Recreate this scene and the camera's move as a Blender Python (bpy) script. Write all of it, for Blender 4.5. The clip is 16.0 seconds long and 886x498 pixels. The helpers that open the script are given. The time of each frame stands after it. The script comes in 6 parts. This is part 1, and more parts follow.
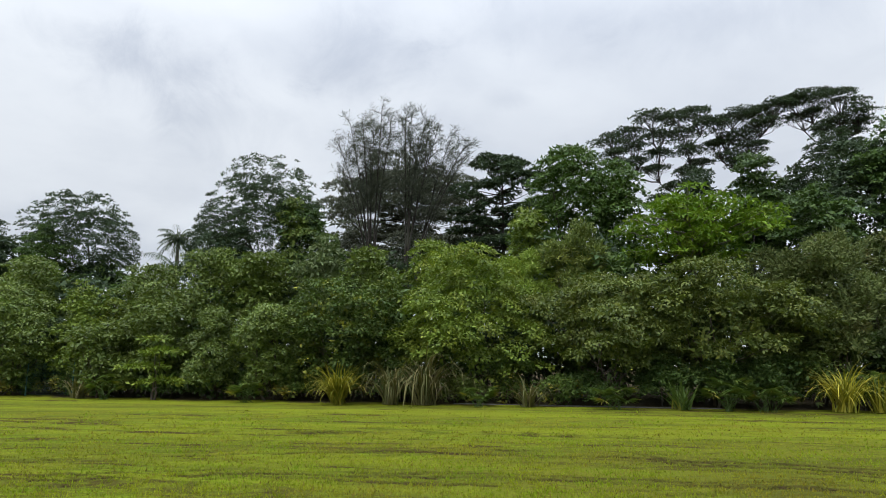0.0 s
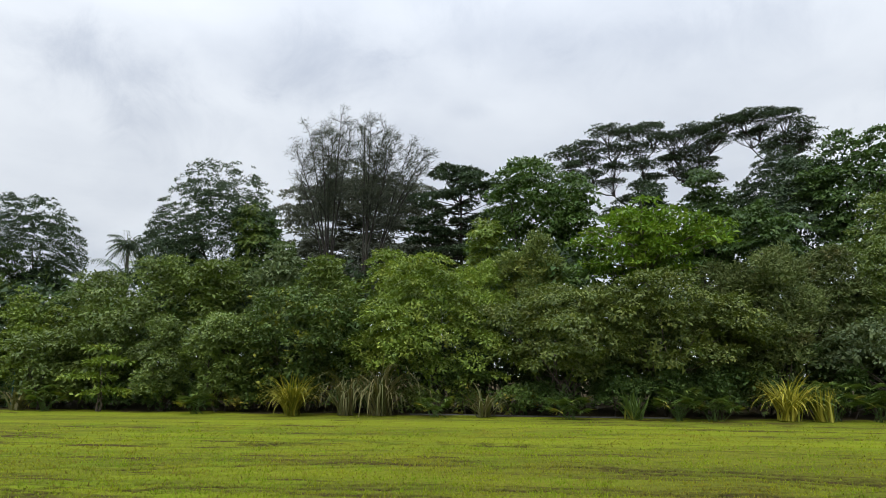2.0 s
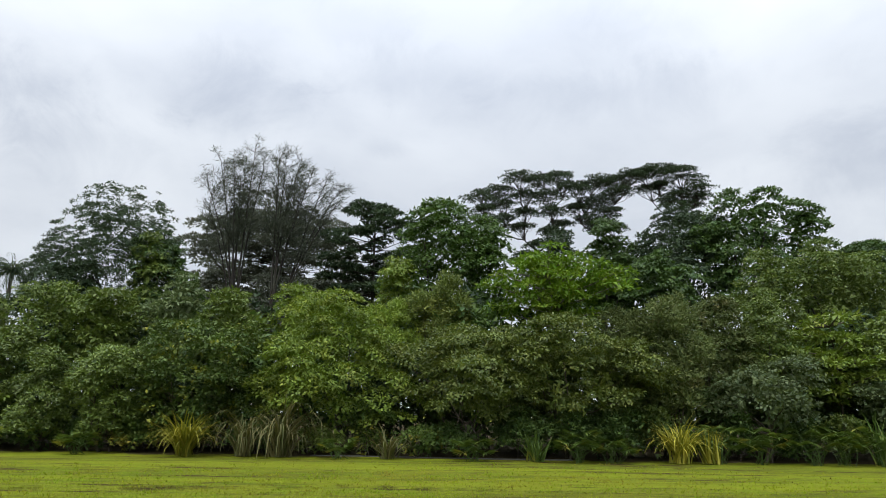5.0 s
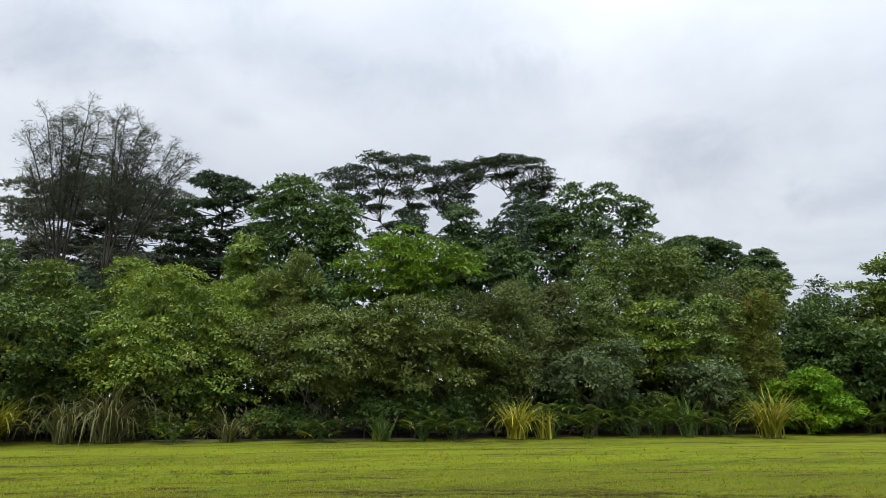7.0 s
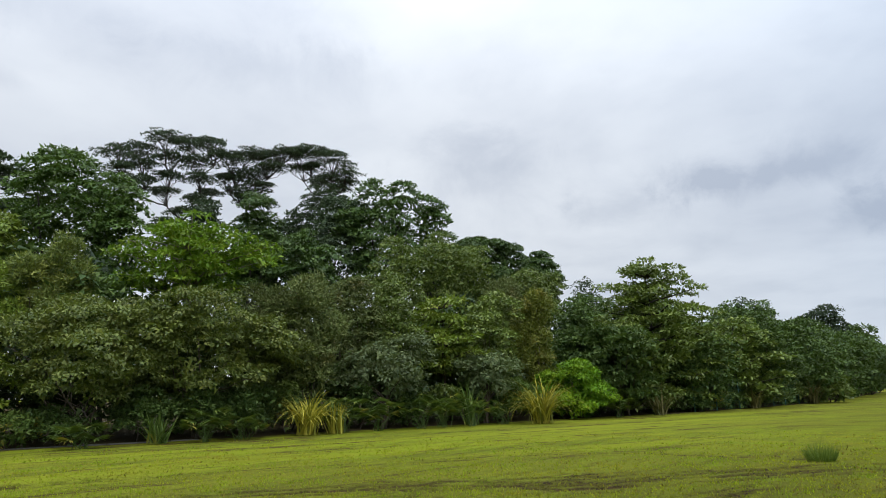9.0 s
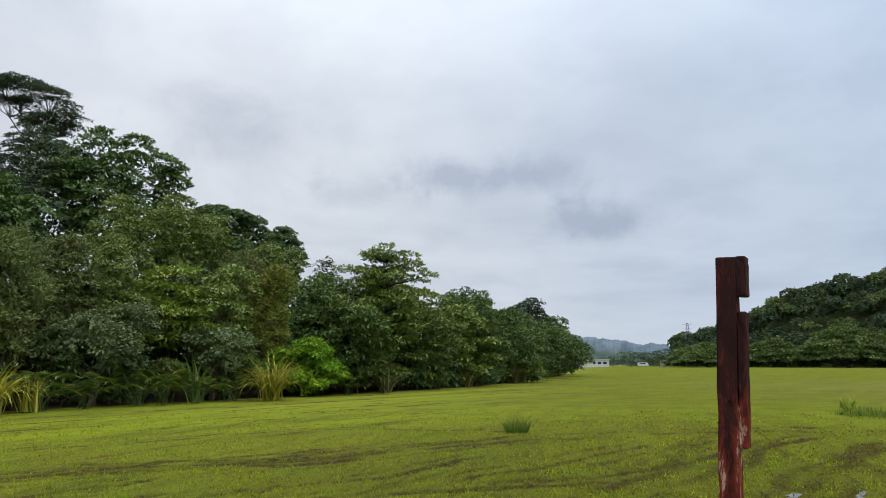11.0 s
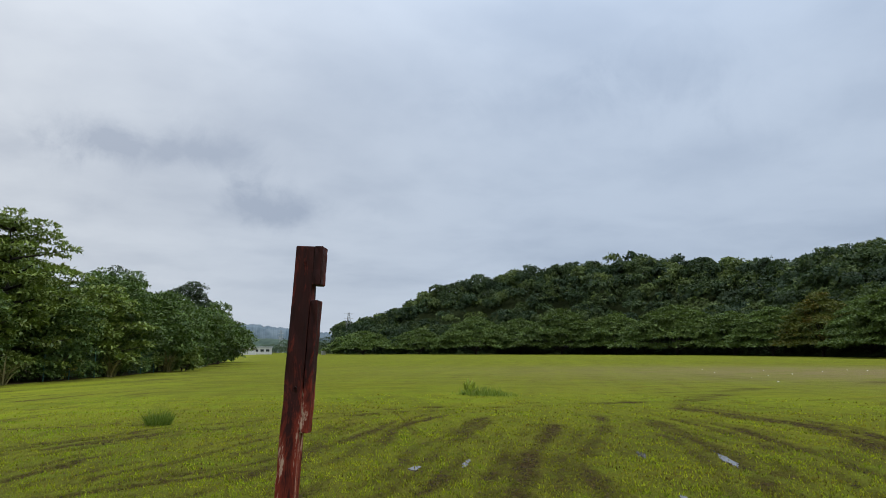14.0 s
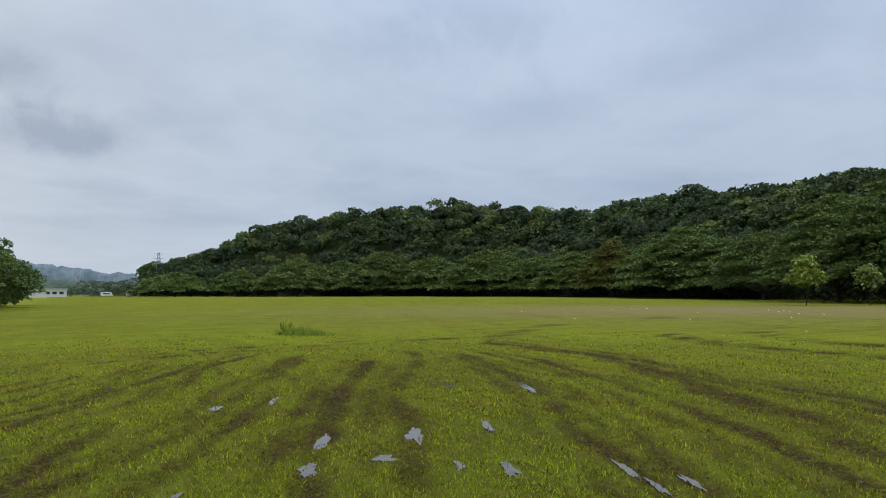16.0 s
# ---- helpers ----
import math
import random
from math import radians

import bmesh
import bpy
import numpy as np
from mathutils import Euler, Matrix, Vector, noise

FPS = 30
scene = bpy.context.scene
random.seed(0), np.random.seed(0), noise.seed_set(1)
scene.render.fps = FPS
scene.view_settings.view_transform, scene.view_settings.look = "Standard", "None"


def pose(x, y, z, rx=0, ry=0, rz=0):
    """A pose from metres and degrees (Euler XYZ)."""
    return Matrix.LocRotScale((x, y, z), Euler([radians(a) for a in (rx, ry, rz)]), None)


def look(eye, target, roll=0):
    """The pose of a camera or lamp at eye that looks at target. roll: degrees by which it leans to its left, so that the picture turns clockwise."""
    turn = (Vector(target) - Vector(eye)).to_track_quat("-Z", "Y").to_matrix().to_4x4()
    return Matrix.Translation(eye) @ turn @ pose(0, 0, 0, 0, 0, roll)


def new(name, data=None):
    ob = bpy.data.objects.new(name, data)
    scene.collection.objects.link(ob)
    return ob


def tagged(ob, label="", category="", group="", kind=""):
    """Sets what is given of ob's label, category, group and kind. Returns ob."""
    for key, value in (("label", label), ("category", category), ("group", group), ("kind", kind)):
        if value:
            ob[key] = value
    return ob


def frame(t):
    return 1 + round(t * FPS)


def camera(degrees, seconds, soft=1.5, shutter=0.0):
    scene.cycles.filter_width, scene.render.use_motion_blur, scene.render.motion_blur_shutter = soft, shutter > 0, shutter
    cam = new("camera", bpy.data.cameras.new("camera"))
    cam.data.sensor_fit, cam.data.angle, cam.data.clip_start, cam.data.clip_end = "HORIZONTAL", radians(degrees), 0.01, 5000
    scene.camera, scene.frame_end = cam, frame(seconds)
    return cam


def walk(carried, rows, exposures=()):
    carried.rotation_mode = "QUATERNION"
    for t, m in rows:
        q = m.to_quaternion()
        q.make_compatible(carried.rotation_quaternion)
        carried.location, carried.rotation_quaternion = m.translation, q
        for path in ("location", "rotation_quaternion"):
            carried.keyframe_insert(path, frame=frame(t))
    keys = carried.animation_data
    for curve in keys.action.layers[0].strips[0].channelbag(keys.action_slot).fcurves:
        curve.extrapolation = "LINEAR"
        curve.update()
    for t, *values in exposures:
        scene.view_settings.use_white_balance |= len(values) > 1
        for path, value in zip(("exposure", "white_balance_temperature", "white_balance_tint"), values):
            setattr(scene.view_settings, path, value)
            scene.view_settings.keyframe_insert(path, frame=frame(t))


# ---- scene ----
cam = camera(68.13, 16.0, soft=0.6)


def stance(x, y, z, azimuth, pitch, roll):
    """The camera at a place, facing an azimuth (clockwise from +y) and a pitch, in degrees."""
    a, p = radians(azimuth), radians(pitch)
    ahead = Vector((math.sin(a) * math.cos(p), math.cos(a) * math.cos(p), math.sin(p)))
    eye = Vector((x, y, z))
    return look(eye, eye + ahead * 10, roll)


PATH = (
    (0.0, 0.006, -0.094, 1.510, -78.75, 10.09, 0.21),
    (0.5, 0.012, -0.094, 1.508, -77.89, 10.24, 0.79),
    (1.0, 0.009, -0.091, 1.510, -77.03, 10.93, 0.46),
    (1.5, 0.008, -0.088, 1.510, -75.73, 10.76, -0.08),
    (2.0, -0.002, -0.073, 1.514, -75.05, 10.96, 0.21),
    (2.5, -0.008, -0.071, 1.519, -74.30, 11.58, 0.95),
    (3.0, -0.020, -0.064, 1.524, -73.46, 12.26, 0.40),
    (3.5, -0.038, -0.064, 1.529, -71.82, 12.78, 0.61),
    (6.0, 0.076, 0.038, 1.543, -62.89, 14.27, 0.61),
    (6.5, 0.055, 0.049, 1.553, -59.26, 13.46, 0.51),
    (7.0, 0.046, 0.052, 1.554, -54.36, 12.79, 0.15),
    (7.5, 0.009, 0.075, 1.571, -48.85, 12.90, 0.12),
    (8.0, -0.011, 0.087, 1.575, -44.43, 12.88, 0.32),
    (8.5, -0.023, 0.088, 1.582, -40.68, 12.79, -0.69),
    (9.0, -0.038, 0.113, 1.586, -36.43, 12.09, -1.30),
    (9.5, -0.106, 0.096, 1.594, -29.31, 11.18, -0.72),
    (12.0, -0.022, -0.004, 1.582, -5.30, 9.45, -0.26),
    (12.5, 0.004, 0.008, 1.584, 0.02, 9.13, -0.13),
    (13.0, 0.039, 0.032, 1.585, 5.32, 9.16, -0.12),
    (13.5, 0.068, 0.059, 1.587, 10.58, 9.12, 0.01),
    (14.0, 0.103, 0.067, 1.585, 14.55, 8.82, -0.13),
    (14.5, 0.181, 0.096, 1.579, 17.35, 8.20, 0.10),
    (15.0, 0.220, 0.132, 1.548, 20.48, 6.55, 0.57),
    (15.5, 0.269, 0.242, 1.519, 24.68, 5.06, -0.56),
    (16.0, 0.355, 0.335, 1.474, 29.85, 3.79, -0.21),
)
walk(cam, [(row[0], stance(*row[1:])) for row in PATH], exposures=((0.0, 0.0), (9.5, 0.0), (12.0, -0.15), (14.5, -0.20), (16.0, -0.18)))


# ---- sky and light ----
class Nodes:
    """Short hand for node trees."""

    def __init__(self, tree):
        self.tree = tree
        tree.nodes.clear()

    def add(self, kind, **settings):
        node = self.tree.nodes.new(kind)
        for key, value in settings.items():
            if key == "op":
                node.operation = value
            elif key == "blend":
                node.blend_type = value
            elif key == "data":
                node.data_type = value
        return node

    def put(self, socket, value):
        if isinstance(value, bpy.types.NodeSocket):
            self.tree.links.new(value, socket)
        elif value is not None:
            socket.default_value = value

    def math(self, op, a, b=None, c=None, clamp=False):
        node = self.add("ShaderNodeMath", op=op)
        node.use_clamp = clamp
        for socket, value in zip(node.inputs, (a, b, c)):
            self.put(socket, value)
        return node.outputs[0]

    def vec(self, op, a, b=None):
        node = self.add("ShaderNodeVectorMath", op=op)
        self.put(node.inputs[0], a)
        self.put(node.inputs[1], b)
        return node.outputs["Value"] if op in ("DOT_PRODUCT", "LENGTH", "DISTANCE") else node.outputs[0]

    def mix(self, factor, a, b, blend="MIX"):
        node = self.add("ShaderNodeMix", data="RGBA", blend=blend)
        self.put(node.inputs[0], factor)
        self.put(node.inputs[6], (*a, 1) if isinstance(a, tuple) and len(a) == 3 else a)
        self.put(node.inputs[7], (*b, 1) if isinstance(b, tuple) and len(b) == 3 else b)
        return node.outputs[2]

    def noise(self, vector, scale, detail=4.0, rough=0.55, distort=0.0):
        node = self.add("ShaderNodeTexNoise")
        self.put(node.inputs["Vector"], vector)
        node.inputs["Scale"].default_value = scale
        node.inputs["Detail"].default_value = detail
        node.inputs["Roughness"].default_value = rough
        node.inputs["Distortion"].default_value = distort
        return node.outputs[0]

    def span(self, value, low, high, to_low=0.0, to_high=1.0, smooth=False):
        node = self.add("ShaderNodeMapRange")
        node.interpolation_type = "SMOOTHSTEP" if smooth else "LINEAR"
        for n, v in enumerate((value, low, high, to_low, to_high)):
            self.put(node.inputs[n], v)
        return node.outputs[0]

    def stretch(self, vector, scale):
        node = self.add("ShaderNodeMapping")
        self.put(node.inputs["Vector"], vector)
        node.inputs["Scale"].default_value = scale
        return node.outputs[0]

    def bump(self, height, strength, distance):
        node = self.add("ShaderNodeBump")
        node.inputs["Strength"].default_value = strength
        node.inputs["Distance"].default_value = distance
        self.put(node.inputs["Height"], height)
        return node.outputs[0]


SUN_ELEVATION, SUN_AZIMUTH = 50.0, 122.0
world = bpy.data.worlds.new("overcast")
scene.world = world
world.use_nodes = True
n = Nodes(world.node_tree)
coords = n.add("ShaderNodeTexCoord")
ray_way = n.vec("NORMALIZE", coords.outputs["Generated"])
split = n.add("ShaderNodeSeparateXYZ")
n.put(split.inputs[0], ray_way)
height = n.math("MAXIMUM", split.outputs[2], 0.0)
# a flat cloud deck seen in perspective
deck = n.math("ADD", height, 0.16)
flat = n.add("ShaderNodeCombineXYZ")
n.put(flat.inputs[0], n.math("DIVIDE", split.outputs[0], deck))
n.put(flat.inputs[1], n.math("DIVIDE", split.outputs[1], deck))
big = n.noise(flat.outputs[0], 0.75, 5, 0.5, 0.3)
small = n.noise(flat.outputs[0], 2.4, 5, 0.55, 0.2)
warp = n.noise(ray_way, 9.0, 6, 0.62, 0.4)
shade = n.math("ADD", n.span(big, 0.38, 0.66, 0.0, 0.5, True), n.span(small, 0.4, 0.7, 0.0, 0.22, True))


def cloud(azimuth, elevation, wide, tall, dark):
    """One darker cloud of the deck: its bearing, height over the horizon and half sizes in degrees."""
    a, e = radians(azimuth), radians(elevation)
    centre = Vector((math.sin(a) * math.cos(e), math.cos(a) * math.cos(e), math.sin(e)))
    right = Vector((math.cos(a), -math.sin(a), 0))
    up = right.cross(centre)
    u = n.math("DIVIDE", n.vec("DOT_PRODUCT", ray_way, tuple(right)), math.sin(radians(wide)))
    v = n.math("DIVIDE", n.vec("DOT_PRODUCT", ray_way, tuple(up)), math.sin(radians(tall)))
    ahead = n.math("GREATER_THAN", n.vec("DOT_PRODUCT", ray_way, tuple(centre)), 0.0)
    r = n.math("SQRT", n.math("ADD", n.math("MULTIPLY", u, u), n.math("MULTIPLY", v, v)))
    r = n.math("ADD", r, n.span(warp, 0.3, 0.7, -0.6, 0.6))
    r = n.math("ADD", r, n.span(small, 0.3, 0.7, -0.3, 0.3))
    return n.math("MULTIPLY", n.math("MULTIPLY", n.span(r, -0.1, 1.5, 0.66, 0.0, True), ahead), dark)


for row in (
    (-102.8, 23.1, 7.4, 3.1, 0.80), (-98.0, 20.6, 5.1, 2.8, 0.65), (-105.9, 23.8, 4.0, 2.0, 0.43), (-87.9, 25.5, 6.3, 3.1, 0.55), (-100.0, 15.9, 4.0, 2.3, 0.36), (-71.1, 29.0, 6.8, 2.3, 0.36),
    (-53.1, 27.2, 11.4, 2.3, 0.43), (-73.3, 22.9, 2.0, 0.8, 0.36), (-76.7, 32.6, 5.1, 2.3, 0.25), (-49.7, 31.5, 6.3, 3.4, 0.40), (-84.4, 26.5, 5.1, 2.8, 0.30), (-34.8, 18.8, 4.3, 3.1, 0.33),
    (-20.3, 14.6, 6.3, 2.3, 0.25), (-15.8, 16.9, 3.4, 1.7, 0.28), (-32.2, 27.8, 5.1, 2.3, 0.20), (-8.1, 16.0, 5.7, 1.4, 0.38), (-0.9, 11.7, 6.3, 2.0, 0.47), (-14.6, 16.4, 2.6, 1.3, 0.40),
    (-21.6, 14.5, 4.0, 1.3, 0.30), (-9.3, 20.8, 5.1, 1.4, 0.20), (-33.3, 17.3, 6.3, 4.3, 0.50), (-23.6, 19.7, 2.3, 1.4, 0.25), (-7.3, 16.0, 5.7, 1.5, 0.38), (-13.7, 16.8, 2.6, 1.1, 0.35),
    (-21.7, 14.3, 4.3, 1.3, 0.35), (-0.4, 11.6, 5.1, 1.6, 0.47), (10.3, 12.4, 2.6, 1.0, 0.35), (25.2, 20.7, 9.1, 2.6, 0.30), (33.5, 23.2, 6.8, 2.8, 0.40), (37.5, 15.8, 5.7, 2.0, 0.35),
    (0.5, 11.9, 5.1, 1.6, 0.40), (-6.0, 16.3, 6.8, 2.0, 0.35), (54.3, 18.2, 10.2, 2.8, 0.30), (18.1, 23.2, 11.4, 2.3, 0.20),
):
    shade = n.math("ADD", shade, cloud(*row))
shade = n.math("MULTIPLY", n.math("MINIMUM", shade, 1.0), n.span(height, 0.0, 0.16, 0.35, 1.0, True))
bearing = n.span(split.outputs[0], -0.6, 0.55, 0.0, 1.0, True)
light_cloud = n.mix(bearing, (0.765, 0.81, 0.87), (0.56, 0.66, 0.81))
dark_cloud = n.mix(bearing, (0.50, 0.55, 0.64), (0.37, 0.46, 0.61))
clouds = n.mix(shade, light_cloud, dark_cloud)
zenith = n.math("ADD", 1.0, n.math("MULTIPLY", n.math("POWER", height, 3.0), 3.0))
clouds = n.vec("SCALE", clouds)
n.put(clouds.node.inputs["Scale"], zenith)
blue = n.add("ShaderNodeTexSky")
blue.sky_type = "NISHITA"
blue.sun_disc = False
blue.sun_elevation, blue.sun_rotation = radians(SUN_ELEVATION), radians(SUN_AZIMUTH)
thin = n.vec("SCALE", blue.outputs[0])
thin.node.inputs["Scale"].default_value = 0.08
glow = n.add("ShaderNodeBackground")
n.put(glow.inputs["Color"], n.mix(0.94, thin, clouds))
glow.inputs["Strength"].default_value = 1.0
n.put(n.add("ShaderNodeOutputWorld").inputs["Surface"], glow.outputs[0])

sun = new("sun", bpy.data.lights.new("sun", "SUN"))
sun.data.energy, sun.data.angle, sun.data.color = 2.3, radians(60), (1.0, 0.96, 0.88)
a, e = radians(SUN_AZIMUTH), radians(SUN_ELEVATION)
sun.matrix_world = look((math.sin(a) * math.cos(e) * 60, math.cos(a) * math.cos(e) * 60, math.sin(e) * 60), (0, 0, 0))


# ---- materials ----
def surface(name):
    mat = bpy.data.materials.new(name)
    mat.use_nodes = True
    return mat, Nodes(mat.node_tree)


def finish(n, shader):
    n.put(n.add("ShaderNodeOutputMaterial").inputs["Surface"], shader)


def principled(n, color, rough, normal=None, metal=0.0, specular=0.5):
    p = n.add("ShaderNodeBsdfPrincipled")
    n.put(p.inputs["Base Color"], (*color, 1) if isinstance(color, tuple) and len(color) == 3 else color)
    n.put(p.inputs["Roughness"], rough)
    n.put(p.inputs["Metallic"], metal)
    n.put(p.inputs["Specular IOR Level"], specular)
    n.put(p.inputs["Normal"], normal)
    return p.outputs[0]


def leaf_material(name, dark, light, tip=None, tips=0.0, rough=0.45, through_light=0.2, patch=0.7, specular=0.12, patch_size=0.55, crowns=False):
    """Leaves: each one has its own tone; patches of the crown differ; light passes through."""
    mat, n = surface(name)
    geo = n.add("ShaderNodeNewGeometry")
    each = geo.outputs["Random Per Island"]
    place = n.add("ShaderNodeTexCoord").outputs["Object"]
    color = n.mix(each, dark, light)
    if crowns:
        tone = n.add("ShaderNodeAttribute")
        tone.attribute_name = "tone"
        color = n.mix(n.span(tone.outputs["Fac"], 0.15, 0.7, 0.8, 0.0), color, (dark[0] * 0.8, dark[1] * 0.85, dark[2]))
        color = n.mix(n.span(tone.outputs["Fac"], 0.72, 1.0, 0.0, 0.7), color, tip)
    if tip:
        young = n.span(n.noise(place, patch_size * 1.6, 3), 0.62 - tips * 0.3, 0.72 - tips * 0.3, 0, 1)
        color = n.mix(n.math("MULTIPLY", young, n.span(each, 0.2, 0.8, 0.3, 1.0)), color, tip)
    patchy = n.span(n.noise(place, patch_size, 4, 0.6), 0.3, 0.7, 1 - patch * 0.5, 1 + patch * 0.5)
    plant_tone = n.span(n.add("ShaderNodeObjectInfo").outputs["Random"], 0.0, 1.0, 0.82, 1.2)
    toned = n.vec("SCALE", color)
    n.put(toned.node.inputs["Scale"], n.math("MULTIPLY", patchy, plant_tone))
    vein = n.noise(place, 18.0, 3)
    front = principled(n, toned, n.span(vein, 0.3, 0.7, rough - 0.08, rough + 0.12), n.bump(vein, 0.15, 0.01), 0, specular)
    back = n.add("ShaderNodeBsdfTranslucent")
    n.put(back.inputs[0], n.mix(0.5, toned, (light[0] * 1.3, light[1] * 1.4, light[2] * 0.6)))
    both = n.add("ShaderNodeMixShader")
    both.inputs[0].default_value = through_light
    n.put(both.inputs[1], front)
    n.put(both.inputs[2], back.outputs[0])
    finish(n, both.outputs[0])
    return mat


def bark_material(name, dark, light):
    mat, n = surface(name)
    place = n.add("ShaderNodeTexCoord").outputs["Object"]
    ridges = n.noise(n.stretch(place, (6, 6, 1.2)), 2.0, 5, 0.65)
    stains = n.noise(place, 0.8, 3)
    color = n.mix(n.span(ridges, 0.35, 0.65), dark, light)
    color = n.mix(n.span(stains, 0.5, 0.75, 0, 0.5), color, (0.10, 0.11, 0.08))
    finish(n, principled(n, color, 0.9, n.bump(ridges, 0.6, 0.02), 0, 0.2))
    return mat


LEAF = {
    "dark": leaf_material("leaf_dark", (0.033, 0.068, 0.019), (0.099, 0.149, 0.036), specular=0.18, rough=0.45),
    "mid": leaf_material("leaf_mid", (0.061, 0.103, 0.021), (0.173, 0.220, 0.048), specular=0.3, rough=0.42),
    "fresh": leaf_material("leaf_fresh", (0.084, 0.141, 0.017), (0.203, 0.265, 0.042), (0.270, 0.306, 0.043), 0.35, specular=0.25),
    "olive": leaf_material("leaf_olive", (0.064, 0.092, 0.028), (0.145, 0.168, 0.060), (0.170, 0.150, 0.056), 0.15, 0.55),
    "grey": leaf_material("leaf_grey", (0.062, 0.096, 0.040), (0.172, 0.210, 0.096), rough=0.5, specular=0.15),
    "gold": leaf_material("leaf_gold", (0.082, 0.108, 0.022), (0.190, 0.208, 0.040), (0.235, 0.205, 0.045), 0.25),
    "lime": leaf_material("leaf_lime", (0.066, 0.155, 0.010), (0.150, 0.268, 0.016), (0.195, 0.300, 0.018), 0.4, patch=0.5),
    "almond": leaf_material("leaf_almond", (0.076, 0.164, 0.014), (0.190, 0.291, 0.032), (0.227, 0.291, 0.036), 0.35, 0.35),
    "spotted": leaf_material("leaf_spotted", (0.043, 0.080, 0.020), (0.107, 0.146, 0.035), (0.316, 0.302, 0.036), 0.2, 0.4),
    "canopy": leaf_material("leaf_canopy", (0.029, 0.049, 0.029), (0.069, 0.098, 0.049), rough=0.6, through_light=0.2),
    "deep": leaf_material("leaf_deep", (0.032, 0.068, 0.020), (0.090, 0.142, 0.036), specular=0.2),
    "rich": leaf_material("leaf_rich", (0.036, 0.078, 0.018), (0.095, 0.152, 0.032), specular=0.2),
    "brush": leaf_material("leaf_brush", (0.046, 0.056, 0.042), (0.098, 0.108, 0.080), rough=0.65, through_light=0.2),
    # paler and greyer than near foliage: haze put into the leaf colour
    "hazed": leaf_material("leaf_hazed", (0.070, 0.080, 0.062), (0.135, 0.145, 0.108), rough=0.65, through_light=0.2),
    "rain": leaf_material("leaf_rain", (0.044, 0.076, 0.022), (0.108, 0.150, 0.040), rough=0.6, patch=0.8, patch_size=0.16),
    "orange": leaf_material("leaf_orange", (0.060, 0.080, 0.020), (0.135, 0.145, 0.032), (0.19, 0.130, 0.030), 0.25, 0.6, patch_size=0.2),
    "hill": leaf_material("leaf_hill", (0.026, 0.047, 0.022), (0.072, 0.104, 0.038), (0.135, 0.175, 0.045), 0.1, 0.6, patch=0.9, patch_size=0.11, crowns=True),
    "strap": leaf_material("leaf_strap", (0.11, 0.14, 0.016), (0.46, 0.39, 0.060), rough=0.5),
    "dry": leaf_material("leaf_dry", (0.050, 0.065, 0.020), (0.210, 0.180, 0.080), rough=0.55),
    "fan": leaf_material("leaf_fan", (0.044, 0.086, 0.020), (0.125, 0.180, 0.040), (0.320, 0.250, 0.040), 0.28, 0.4),
    "compound": leaf_material("leaf_compound", (0.058, 0.092, 0.024), (0.178, 0.213, 0.048), (0.229, 0.246, 0.053), 0.3, specular=0.2),
    "pale": leaf_material("leaf_pale", (0.15, 0.20, 0.030), (0.30, 0.35, 0.060), rough=0.5, through_light=0.35),
    "tuft": leaf_material("leaf_tuft", (0.053, 0.094, 0.014), (0.126, 0.172, 0.029), rough=0.5),
}
BARK = bark_material("bark_brown", (0.045, 0.035, 0.027), (0.13, 0.105, 0.08))
BARK_DARK = bark_material("bark_dark", (0.022, 0.019, 0.016), (0.060, 0.052, 0.044))
BARK_PALE = bark_material("bark_pale", (0.13, 0.115, 0.095), (0.26, 0.235, 0.20))


# ---- mesh tools ----
def mesh_from(name, verts, faces, material, smooth=False):
    """A mesh from arrays; faces all have the same number of corners."""
    verts, faces = np.asarray(verts, np.float32), np.asarray(faces, np.int32)
    me = bpy.data.meshes.new(name)
    me.vertices.add(len(verts))
    me.vertices.foreach_set("co", verts.ravel())
    k = faces.shape[1]
    me.loops.add(faces.size)
    me.loops.foreach_set("vertex_index", faces.ravel())
    me.polygons.add(len(faces))
    me.polygons.foreach_set("loop_start", np.arange(0, faces.size, k, dtype=np.int32))
    me.polygons.foreach_set("loop_total", np.full(len(faces), k, np.int32))
    if smooth:
        me.polygons.foreach_set("use_smooth", np.ones(len(faces), bool))
    me.materials.append(material)
    me.update(calc_edges=True)
    return me


def part(name, me, parent, label="", place=None):
    ob = new(name, me)
    ob.parent = parent
    if place is not None:
        ob.matrix_basis = place
    if label:
        ob["label"] = label
    return ob


def thing(name, x, y, z, label, category, group="", turn=0.0):
    ob = new(name)
    ob.empty_display_size = 0.2
    ob.matrix_basis = pose(x, y, z, 0, 0, turn)
    return tagged(ob, label, category, group)


def unit(v):
    return v / np.maximum(np.linalg.norm(v, axis=-1, keepdims=True), 1e-9)


def leaf_arrays(rng, at, way, face, length, width, cup=0.12):
    """Pointed, slightly cupped leaves: base, two sides and tip."""
    side = unit(np.cross(way, face))
    up = np.cross(side, way)
    length, width = length[:, None], width[:, None]
    mid = at + way * length * 0.45
    verts = np.stack([at, mid + side * width / 2 + up * length * cup, at + way * length - up * length * cup * 0.5, mid - side * width / 2 + up * length * cup], 1)
    faces = np.arange(len(at) * 4).reshape(-1, 4)
    return verts.reshape(-1, 3), faces


def small_leaf_arrays(rng, at, way, face, length, width):
    """Small far leaves: one pointed blade each."""
    side = unit(np.cross(way, face)) * width[:, None] * 0.5
    back = at - way * length[:, None] * 0.1
    verts = np.stack([back - side, back + side, at + way * length[:, None]], 1)
    return verts.reshape(-1, 3), np.arange(len(at) * 3).reshape(-1, 3)


